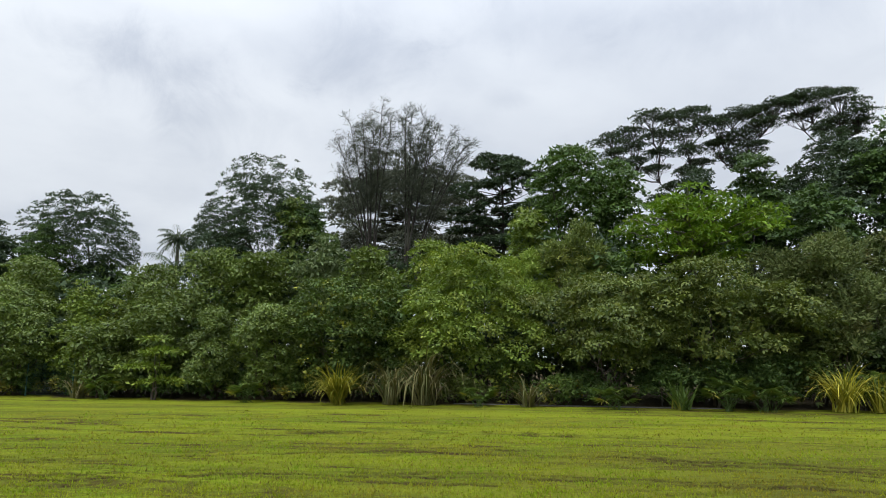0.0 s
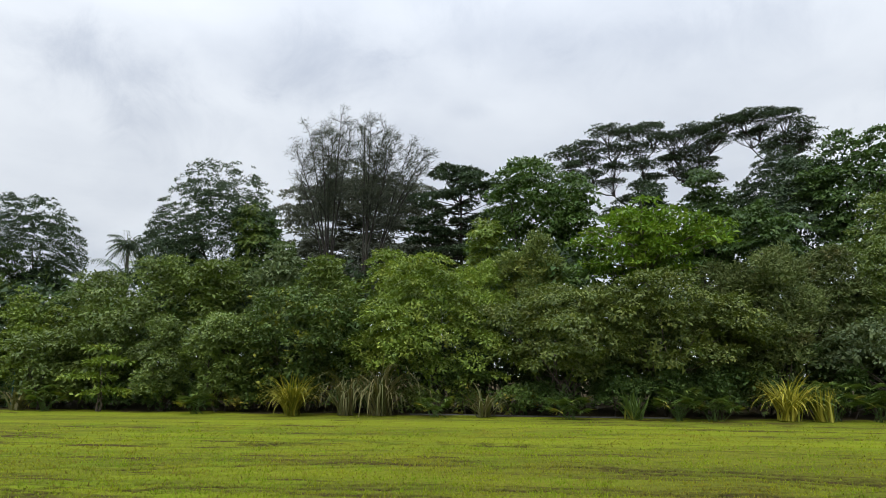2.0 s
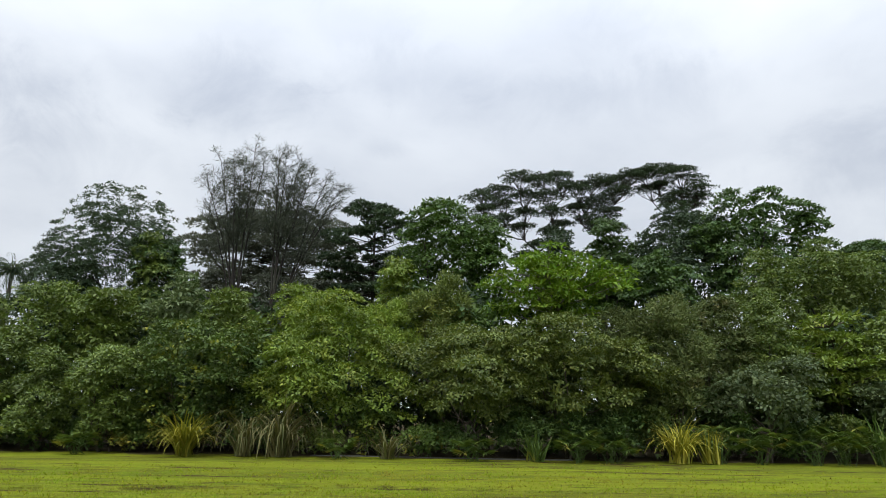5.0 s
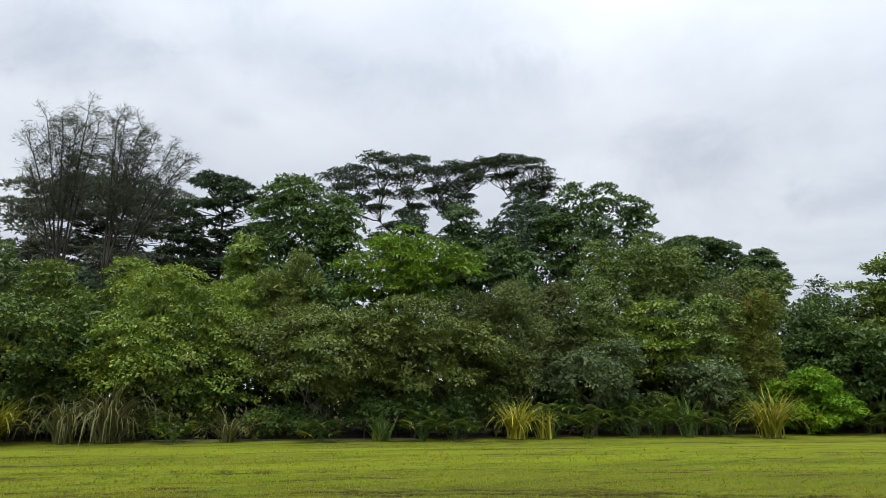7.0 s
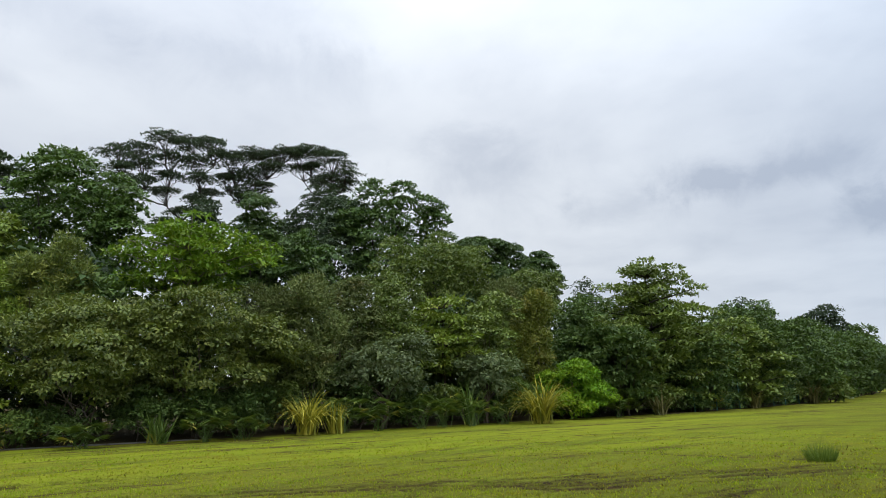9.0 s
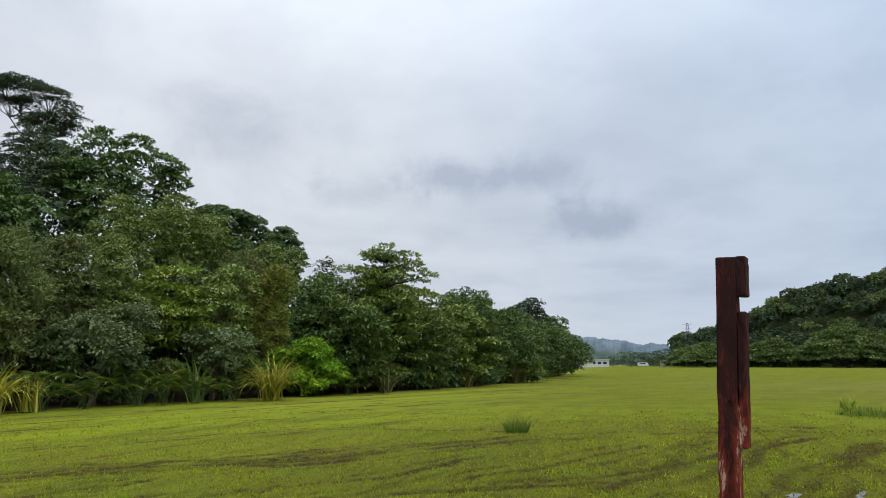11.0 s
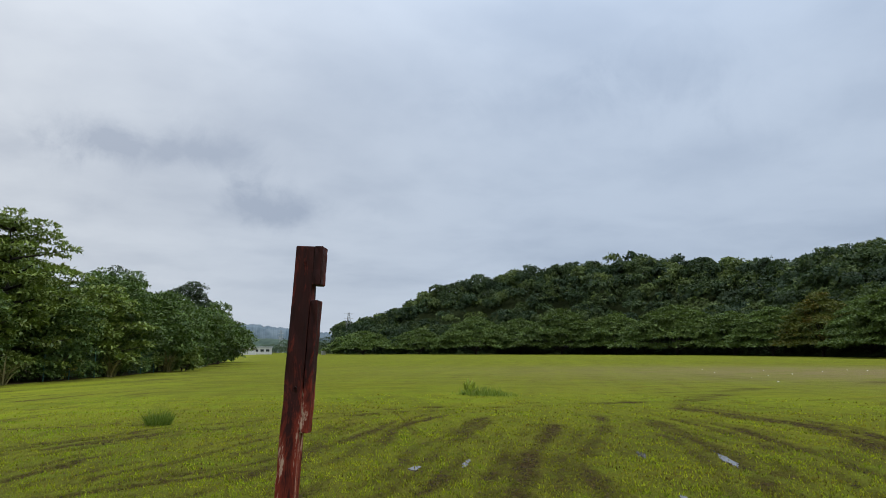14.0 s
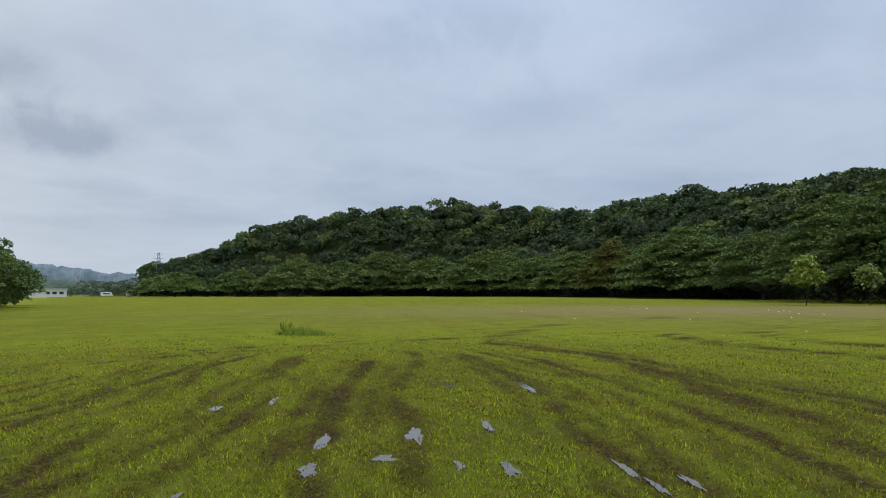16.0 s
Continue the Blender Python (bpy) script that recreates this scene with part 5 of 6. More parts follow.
def hill_height(x, y):
    best = np.zeros_like(x)
    for a, b in zip(ridge[:-1], ridge[1:]):
        ab = b[:2] - a[:2]
        t = np.clip(((x - a[0]) * ab[0] + (y - a[1]) * ab[1]) / (ab @ ab), 0, 1)
        d = np.hypot(x - a[0] - ab[0] * t, y - a[1] - ab[1] * t)
        h = a[2] + (b[2] - a[2]) * t
        k = np.clip(1 - d / (34 + 0.9 * h), 0, 1)
        best = np.maximum(best, h * k * k * (3 - 2 * k))
    return best


hx, hy = np.linspace(-80, 330, 84), np.linspace(-60, 560, 125)
HX, HY = (m.ravel() for m in np.meshgrid(hx, hy))
HZ = hill_height(HX, HY)
idx = np.arange(len(HX)).reshape(len(hy), len(hx))
quads = np.stack([idx[:-1, :-1], idx[:-1, 1:], idx[1:, 1:], idx[1:, :-1]], -1).reshape(-1, 4)
quads = quads[HZ[quads].max(1) > 0.3]
mat, n = surface("forest_floor")
place = n.add("ShaderNodeTexCoord").outputs["Object"]
litter = n.noise(place, 0.4, 5, 0.7)
finish(n, principled(n, n.mix(n.span(litter, 0.3, 0.7), (0.02, 0.03, 0.012), (0.05, 0.06, 0.025)), 0.95, n.bump(litter, 0.5, 0.3), 0, 0.0))
FOREST_FLOOR = mat
me = mesh_from("hill", np.c_[HX, HY, HZ - 0.25], quads, FOREST_FLOOR, True)
tagged(new("hill", me), "low hill under dense forest", "hill", kind="structure")


def hill_forest(name, label, azimuths, count, seed):
    """Crowns that cover a hill from its foot to just behind its ridge, in one object."""
    rng = np.random.default_rng(seed)
    verts, faces, tones, base = [], [], [], 0
    spots = np.full((count, 2), 1e6)
    made = tries = 0
    while made < count and tries < 20000:
        tries += 1
        az = rng.uniform(*azimuths)
        crest = np.interp(az, [r[0] for r in RIDGE], [r[1] for r in RIDGE])
        d = crest + rng.uniform(-76, 12)
        x, y = d * math.sin(radians(az)), d * math.cos(radians(az))
        h = float(hill_height(np.array([x]), np.array([y]))[0])
        if np.min((spots[:, 0] - x) ** 2 + (spots[:, 1] - y) ** 2) < 24:
            continue
        spots[made] = x, y
        made += 1
        r = rng.uniform(3.6, 6.2)
        top = h + rng.uniform(7.0, 11.0) + (1.6 if rng.random() < 0.15 else 0)
        if h < 0.6:
            top, r = rng.uniform(3.5, 7.0), rng.uniform(3.0, 4.5)
        rows = [(x, y, top - r * 0.75, r, r, r * 0.75)]
        for _ in range(3):
            t = rng.random() * 2 * math.pi
            q = r * rng.uniform(0.4, 0.6)
            rows.append((x + math.cos(t) * r * 0.65, y + math.sin(t) * r * 0.65, top - r * rng.uniform(0.3, 1.3), q, q, q * 0.7))
        if h < 5 or d > crest - 25:
            rows.append((x, y, h + 0.5, r * 0.95, r * 0.95, top - h - 2.0))
        size = 1.16 if d > 230 else 0.95
        v, f = sprays(rng, rows, size * 1.1, 8, size * 0.78, size * 0.74, 0.68, 0.10, 0.3, 0.88, -0.1, 0.15, True)
        verts.append(v)
        tones.append(np.full(len(v), rng.random(), np.float32))
        faces.append(f + base)
        base += len(v)
    me = mesh_from(name, np.concatenate(verts), np.concatenate(faces), LEAF["hill"])
    me.attributes.new("tone", "FLOAT", "POINT").data.foreach_set("value", np.concatenate(tones))
    ob = new(name, me)
    tagged(ob, label, "forest", kind="stuff")


hill_forest("hillside_forest", "dense mixed green forest over a hillside", (5.5, 88), 600, 31)


def avenue_tree(label, az, d, zt, hw, leaf="rain", seed_cover=1.0):
    """A wide umbrella-crowned avenue tree: short trunk, spreading limbs, domed layered crown."""
    rng = fresh_rng()
    x, y = d * math.sin(radians(az)), d * math.cos(radians(az))
    root = thing("avenue_tree", x, y, 0, label, "tree", "avenue trees")
    zb = zt * 0.11
    rows = []
    pad = 1.4 if d < 130 else 2.3
    levels = max(5, int((zt - zb) / 1.7))
    for k in range(levels):
        r_k = hw * ((k + 0.45) / levels) ** 0.72
        base_z = zt - 0.3 - (zt - zb) * 0.98 * ((k + 0.2) / levels) ** 1.25
        phase = rng.random(2) * 6.28
        count = max(5, int(2 * math.pi * r_k / (pad * 0.95)))
        for j in range(count):
            t = j * 2 * math.pi / count + rng.normal() * 0.12
            wave = math.sin(2 * t + phase[0]) + math.sin(5 * t + phase[1])
            r = r_k * (1 + 0.07 * wave) - rng.random() * pad * 0.5
            q = pad * rng.uniform(0.65, 1.3)
            rows.append((math.cos(t) * r, math.sin(t) * r, base_z + 0.3 * wave + rng.normal() * 0.2, q, q, q * 0.16, math.cos(t), math.sin(t)))
    shade = [(0, 0, (zt + zb) * 0.42, hw * 0.82, hw * 0.82, (zt - zb) * 0.33)]
    paths = [bend(rng, (0, 0, -0.3), (0, 0, zb), 0.45, 0.36, 5, 0.05)]
    for cx, cy, cz, *_ in rows[3 :: max(7, len(rows) // 16)]:
        paths.append(bend(rng, (0, 0, zb * 0.9), (cx, cy, cz), 0.22, 0.05, 7, 0.08, 0.08))
    v, f = tubes(paths, 6)
    part("trunk", mesh_from("trunk", v, f, BARK_DARK, True), root)
    leaf_size = 0.42 if d < 130 else 0.66 if d < 215 else 0.90
    v, f = clump_leaves(rng, rows, leaf_size * 0.8, leaf_size * 0.6, 1.0 * seed_cover, 0.4, 0.05, 0.22, 0.2, True)
    part("crown", mesh_from("crown", v, f, LEAF[leaf]), root)
    v, f = sprays(rng, shade, leaf_size * 1.5, 8, leaf_size, leaf_size * 0.8, 0.9, 0.5, 0.25, 0.5, -0.5, 0.4, True)
    part("inner_foliage", mesh_from("inner_foliage", v, f, LEAF[leaf]), root)


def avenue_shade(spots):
    """Low dark bushes added as shade, closing the view under avenue trees; one object."""
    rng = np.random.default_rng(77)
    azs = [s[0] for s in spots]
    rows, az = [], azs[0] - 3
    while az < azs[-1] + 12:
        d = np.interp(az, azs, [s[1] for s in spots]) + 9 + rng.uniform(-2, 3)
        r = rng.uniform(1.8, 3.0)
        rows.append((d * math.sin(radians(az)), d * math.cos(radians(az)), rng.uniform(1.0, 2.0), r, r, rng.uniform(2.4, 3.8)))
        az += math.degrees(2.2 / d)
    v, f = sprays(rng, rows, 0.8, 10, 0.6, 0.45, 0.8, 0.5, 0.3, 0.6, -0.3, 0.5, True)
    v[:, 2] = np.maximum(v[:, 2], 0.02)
    tagged(new("avenue_undergrowth", mesh_from("avenue_undergrowth", v, f, LEAF["canopy"])), "dark low bushes added as shade under the avenue trees", "undergrowth", kind="stuff")


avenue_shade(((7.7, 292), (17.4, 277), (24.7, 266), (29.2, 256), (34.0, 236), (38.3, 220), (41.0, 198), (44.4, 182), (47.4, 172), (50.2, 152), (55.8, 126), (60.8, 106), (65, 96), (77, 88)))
avenue_tree("wide-crowned dark green avenue tree", 7.7, 292, 9.5, 17, "rain")
avenue_tree("wide-crowned dark green avenue tree", 12.5, 290, 10.5, 14, "rain")
avenue_tree("wide-crowned dark green avenue tree", 17.4, 277, 14.8, 18, "rain")
avenue_tree("wide-crowned dark green avenue tree", 21.2, 284, 14.5, 15, "rain")
avenue_tree("wide-crowned dark green avenue tree", 24.7, 266, 16.8, 20, "rain")
avenue_tree("wide-crowned dark green avenue tree", 29.2, 256, 14.8, 16, "rain")
avenue_tree("wide-crowned dark green avenue tree", 34.0, 236, 15.8, 21, "rain")
avenue_tree("wide-crowned dark green avenue tree", 38.3, 220, 12.5, 13, "rain")
avenue_tree("wide-crowned dark green avenue tree", 41.0, 198, 12.8, 11, "rain")
avenue_tree("wide-crowned avenue tree with orange-brown flush", 44.4, 182, 14.6, 10, "orange")
avenue_tree("wide-crowned dark green avenue tree", 47.4, 172, 12.5, 10, "rain")
avenue_tree("wide-crowned dark green avenue tree", 50.2, 152, 14.4, 14, "rain")
avenue_tree("wide-crowned dark green avenue tree", 53.4, 142, 11.8, 11, "rain")
avenue_tree("wide-crowned dark green avenue tree", 55.8, 126, 11.4, 10, "rain")
avenue_tree("spreading avenue tree with fresh green crown", 60.8, 106, 14.6, 10, "rain")
avenue_tree("spreading avenue tree with fresh green crown", 65.0, 96, 15.0, 10, "rain")
avenue_tree("wide-crowned dark green avenue tree", 70.5, 92, 13.5, 10, "rain")
avenue_tree("wide-crowned dark green avenue tree", 77.0, 88, 13.0, 10, "rain")

tree("young tree with pale yellow-green leaves at the field's edge", 66.5, 40.5, 1.6, 5.2, 1.5, "medium", "fresh", girth=0.06)
tree("young tree with sparse pale green leaves at the field's edge", 70.8, 36.5, 1.4, 4.2, 1.3, "medium", "mid", girth=0.05, cover=0.6)

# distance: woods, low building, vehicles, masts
# the haze of distance is painted into this blue-grey base colour
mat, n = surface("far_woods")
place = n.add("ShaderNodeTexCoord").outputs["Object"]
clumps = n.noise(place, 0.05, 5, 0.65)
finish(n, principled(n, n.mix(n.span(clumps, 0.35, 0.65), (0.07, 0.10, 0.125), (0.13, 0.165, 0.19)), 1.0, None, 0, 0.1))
FAR_HAZED = mat
mat, n = surface("far_treeline")
place = n.add("ShaderNodeTexCoord").outputs["Object"]
clumps = n.noise(place, 0.12, 5, 0.7)
finish(n, principled(n, n.mix(n.span(clumps, 0.35, 0.65), (0.035, 0.055, 0.045), (0.075, 0.105, 0.080)), 1.0, None, 0, 0.1))
FAR_TREES = mat


def far_woods(az0, az1, d, low, high, seed, name, material):
    """A distant wooded rise with an uneven top, as thick as a real wood."""
    rng = np.random.default_rng(seed)
    steps = 420
    azs = np.linspace(az0, az1, steps)
    env = low + (high - low) * np.sin(np.linspace(0.15, math.pi - 0.1, steps)) ** 0.7
    env = env * (0.86 + 0.16 * lattice(rng, 64, np.arange(steps) * 1.0, np.zeros(steps), 26.0)) + lattice(rng, 64, np.arange(steps) * 1.0, np.zeros(steps), 5.0) * high * 0.08 + rng.random(steps) * high * 0.035
    verts, faces = [], []
    profile = ((0, -1.0), (6, 0.45), (20, 0.85), (60, 1.0), (140, -1.0))
    for k, az in enumerate(azs):
        s, c = math.sin(radians(az)), math.cos(radians(az))
        for off, part_h in profile:
            verts.append(((d + off) * s, (d + off) * c, max(-1.0, part_h * env[k])))
    m = len(profile)
    for k in range(steps - 1):
        for j in range(m - 1):
            faces.append((k * m + j, (k + 1) * m + j, (k + 1) * m + j + 1, k * m + j + 1))
    tagged(new(name, mesh_from(name, verts, faces, material)), "hazy blue-green wooded rise in the distance", "woods", kind="structure")


far_woods(-16, 7.0, 1150, 16, 47, 5, "backdrop_woods", FAR_HAZED)
far_woods(-40, 14, 700, 9, 15, 6, "backdrop_treeline", FAR_TREES)
plant("roadside_shrub", "dark bushes beside the far buildings", "shrub", 12.0, 330, 0.0, 7.0, 7.0, "coarse", "canopy", cover=0.5)
plant("roadside_shrub", "dark bushes beside the far buildings", "shrub", 24.0, 325, 0.0, 8.0, 8.0, "coarse", "canopy", cover=0.5)
plant("roadside_shrub", "dark bushes beside the far buildings", "shrub", 2.0, 345, 0.0, 5.0, 6.0, "coarse", "canopy", cover=0.5)


def box(lo, hi, bevel=0.0):
    bm = bmesh.new()
    bmesh.ops.create_cube(bm, size=1.0)
    for v in bm.verts:
        v.co = Vector([(a + b) / 2 + c * (b - a) for a, b, c in zip(lo, hi, v.co)])
    if bevel:
        bmesh.ops.bevel(bm, geom=list(bm.edges), offset=bevel, segments=2, affect="EDGES", profile=0.6)
    return bm


def solid(name, bm, material, parent, label=""):
    me = bpy.data.meshes.new(name)
    bm.to_mesh(me)
    bm.free()
    me.materials.append(material)
    return part(name, me, parent, label)


def plain(name, color, rough, metal=0.0):
    mat, n = surface(name)
    place = n.add("ShaderNodeTexCoord").outputs["Object"]
    dirt = n.noise(place, 1.6, 5, 0.65)
    finish(n, principled(n, n.mix(n.span(dirt, 0.4, 0.75, 0, 0.4), color, tuple(c * 0.6 for c in color)), rough, None, metal))
    return mat


WHITE = plain("white_paint", (0.50, 0.51, 0.52), 0.6)
ROOF = plain("grey_roof_sheet", (0.34, 0.36, 0.38), 0.6)
GLASS_DARK = plain("dark_window_glass", (0.02, 0.025, 0.03), 0.15)
STEEL = plain("grey_steel", (0.30, 0.31, 0.32), 0.5, 0.6)
RUBBER = plain("black_rubber", (0.02, 0.02, 0.02), 0.8)
RED_ROOF = plain("dull_red_roof", (0.16, 0.10, 0.09), 0.7)

hall = thing("low_building", -6.5, 330, 0, "long low white building with a grey roof", "building", turn=2)
solid("wall", box((-7, 0, 0), (7, 8, 3.2)), WHITE, hall)
solid("roof", box((-7.4, -0.4, 3.2), (7.4, 8.4, 3.7), 0.1), ROOF, hall)
for k in range(5):
    solid("window", box((-6.2 + k * 2.6, -0.06, 1.3), (-4.6 + k * 2.6, 0.02, 2.4)), GLASS_DARK, hall)
shed = thing("shed", -9.5, 300, 0, "small shed with a dull red roof", "building")
solid("wall", box((-3, 0, 0), (3, 4, 2.2)), WHITE, shed)
solid("roof", box((-3.3, -0.3, 2.2), (3.3, 4.3, 2.6), 0.08), RED_ROOF, shed)


def van(x, y, turn):
    root = thing("van", x, y, 0, "white parked van at the far end of the field", "vehicle", "vans", turn)
    bm = box((-2.3, -0.9, 0.45), (2.3, 0.9, 1.95), 0.22)
    for v in bm.verts:
        if v.co.x > 1.2 and v.co.z > 1.3:
            v.co.x -= 0.7
    solid("body", bm, WHITE, root)
    solid("side_window", box((-1.6, -0.92, 1.25), (0.9, -0.895, 1.7)), GLASS_DARK, root)
    for wx in (-1.45, 1.45):
        for wy in (-0.82, 0.82):
            v, f = tubes([((wx, wy - 0.1, 0.33, 0.33), (wx, wy + 0.1, 0.33, 0.33))], 12)
            part("wheel", mesh_from("wheel", v, f, RUBBER, True), root)


van(14.5, 296, 4)
kiosk = thing("kiosk", 22.5, 296, 0, "white upright cabin at the far end of the field", "cabin")
solid("wall", box((-0.9, -0.9, 0), (0.9, 0.9, 2.3), 0.03), WHITE, kiosk)
solid("roof", box((-1.0, -1.0, 2.3), (1.0, 1.0, 2.45), 0.03), ROOF, kiosk)


def lattice_mast(x, y, z, height, foot, label):
    root = thing("lattice_mast", x, y, z, label, "mast", "masts")
    bars = []
    legs = [(1, 1), (1, -1), (-1, -1), (-1, 1)]
    levels = np.linspace(0, 1, 9)

    def corner(k, t):
        w = foot * (1 - 0.82 * t)
        return np.array((legs[k % 4][0] * w, legs[k % 4][1] * w, height * t))

    for k in range(4):
        a, b = corner(k, 0), corner(k, 1)
        bars.append(((*a, 0.16), (*b, 0.10)))
        for t0, t1 in zip(levels[:-1], levels[1:]):
            a, b, c = corner(k, t0), corner(k + 1, t1), corner(k + 1, t0)
            bars.append(((*a, 0.09), (*b, 0.09)))
            bars.append(((*a, 0.08), (*c, 0.08)))
    v, f = tubes(bars, 4)
    part("frame", mesh_from("frame", v, f, STEEL), root)
    arms = [((-foot * 1.1, 0, height * q, 0.1), (foot * 1.1, 0, height * q, 0.1)) for q in (0.72, 0.85, 0.97)]
    v, f = tubes(arms, 4)
    part("cross_arms", mesh_from("cross_arms", v, f, STEEL), root)


lattice_mast(44.0, 392.0, 2.0, 22.0, 2.4, "grey lattice pylon behind the hill's shoulder")
lattice_mast(8.5, 640.0, 0.0, 21.0, 2.6, "distant grey lattice pylon")

# ---- things on the field ----
mat, n = surface("weathered_red_paint")
place = n.add("ShaderNodeTexCoord").outputs["Object"]
grain = n.noise(n.stretch(place, (70, 70, 5)), 1.0, 5, 0.7)
flakes = n.noise(n.stretch(place, (26, 26, 6)), 1.0, 5, 0.75, 0.5)
rise = n.add("ShaderNodeSeparateXYZ")
n.put(rise.inputs[0], place)
lower = n.span(rise.outputs[2], 1.0, 1.62, 0.27, 0.02)
color = n.mix(n.span(grain, 0.35, 0.65), (0.012, 0.004, 0.004), (0.036, 0.008, 0.006))
color = n.mix(n.span(n.math("ADD", flakes, lower), 0.54, 0.66), color, (0.15, 0.022, 0.012))
color = n.mix(n.span(n.math("ADD", flakes, n.math("MULTIPLY", lower, 0.75)), 0.65, 0.70), color, (0.38, 0.26, 0.19))
finish(n, principled(n, color, n.span(flakes, 0.3, 0.7, 0.55, 0.8), n.bump(n.math("ADD", grain, flakes), 0.6, 0.003), 0, 0.15))
POST = mat
mat, n = surface("bare_hole")
finish(n, principled(n, (0.01, 0.008, 0.007), 0.9))
HOLE = mat


def worn_box(lo, hi, seed, cuts=14, rough=0.0012):
    """A weathered timber piece: chamfered, with a slightly uneven surface."""
    bm = box(lo, hi, 0.0025)
    long_edges = [e for e in bm.edges if abs(e.verts[0].co.z - e.verts[1].co.z) > (hi[2] - lo[2]) * 0.6]
    bmesh.ops.subdivide_edges(bm, edges=long_edges, cuts=cuts, use_grid_fill=True)
    rng = random.Random(seed)
    for v in bm.verts:
        v.co += Vector((rng.uniform(-1, 1), rng.uniform(-1, 1), 0)) * rough
    return bm


POST_LEAN = 3.2
post = new("signpost_stump")
post.empty_display_size = 0.2
post.matrix_basis = pose(0.067, 1.385, -0.003, 0, POST_LEAN, 0) @ pose(0, 0, 0, 0, 0, -20)
tagged(post, "leaning weathered red-brown wooden post with a notched batten", "post")
solid("timber", worn_box((-0.018, -0.018, -0.25), (0.018, 0.018, 1.795), 1, 40), POST, post)
solid("batten", worn_box((0.0182, -0.014, 1.438), (0.0340, 0.014, 1.690), 2, 10), POST, post, "narrow batten nailed to the post")
solid("cap_block", worn_box((0.0182, -0.0175, 1.719), (0.0355, 0.0175, 1.796), 3, 4), POST, post, "short block at the post's top")
for z in (1.52, 1.76):
    v, f = tubes([((0.004, -0.0195, z, 0.004), (0.004, -0.0165, z, 0.004))], 8)
    part("bolt_hole", mesh_from("bolt_hole", v, f, HOLE), post)


def grass_tuft(label, x, y, blades, height, spread, leaf="tuft"):
    rng = fresh_rng()
    root = thing("grass_tuft", x, y, 0, label, "grass", "grass tufts")
    r = np.sqrt(rng.random(blades)) * spread
    t = rng.random(blades) * 2 * math.pi
    at = np.stack([np.cos(t) * r, np.sin(t) * r, np.zeros(blades) - 0.02], 1)
    way = unit(np.stack([np.cos(t) * 0.5 * r / spread, np.sin(t) * 0.5 * r / spread, np.ones(blades)], 1) + rng.normal(size=(blades, 3)) * 0.16)
    v, f = leaf_arrays(rng, at, way, unit(rng.normal(size=at.shape)), height * (0.35 + 0.75 * rng.random(blades)) * (1.1 - 0.4 * r / spread), np.full(blades, 0.010), 0.02)
    part("tuft", mesh_from("tuft", v, f, LEAF[leaf]), root)
    return root


grass_tuft("upright tuft of unmown dark green grass", -2.2, 15.75, 620, 0.44, 0.24)
m = 900
patch_rng = np.random.default_rng(88)
run = patch_rng.normal(size=m) * 0.27 + 0.5
at = np.stack([6.73 + run * 2.04, 23.29 + run * -0.60 + patch_rng.normal(size=m) * 0.5, np.full(m, -0.02)], 1)
tall = (0.08 + 0.34 * patch_rng.random(m) ** 1.8) * np.exp(-((run - 0.4) / 0.5) ** 2)
v, f = leaf_arrays(patch_rng, at, unit(np.array((0, 0, 1.0)) + patch_rng.normal(size=(m, 3)) * 0.22), unit(patch_rng.normal(size=(m, 3))), tall, np.full(m, 0.02), 0.02)
tagged(new("grass_patch", mesh_from("grass_patch", v, f, LEAF["fresh"])), "patch of unmown grass on the mown field", "grass", kind="stuff")


def weed(label, x, y, leaves, height, leaf):
    """A low weed of broad upright leaves."""
    rng = fresh_rng()
    root = thing("weed", x, y, 0, label, "plant", "weeds")
    t = rng.random(leaves) * 2 * math.pi
    for k in range(leaves):
        way = unit(np.array([[math.cos(t[k]) * 0.5, math.sin(t[k]) * 0.5, 1.0]]) + rng.normal(size=(1, 3)) * 0.2)
        at = np.array([[math.cos(t[k]) * 0.05, math.sin(t[k]) * 0.05, -0.02]])
        v, f = leaf_arrays(rng, at, way, unit(rng.normal(size=(1, 3))), np.array([height * rng.uniform(0.6, 1.05)]), np.array([height * 0.36]), 0.06)
        part("leaf", mesh_from("leaf", v, f, LEAF[leaf]), root)


weed("leafy pale yellow-green weed among unmown grass", 7.73, 25.39, 16, 0.55, "pale")
weed("leafy green weed among unmown grass", 7.4, 23.1, 14, 0.30, "fresh")
weed("leafy green weed among unmown grass", 6.95, 23.3, 10, 0.26, "fresh")

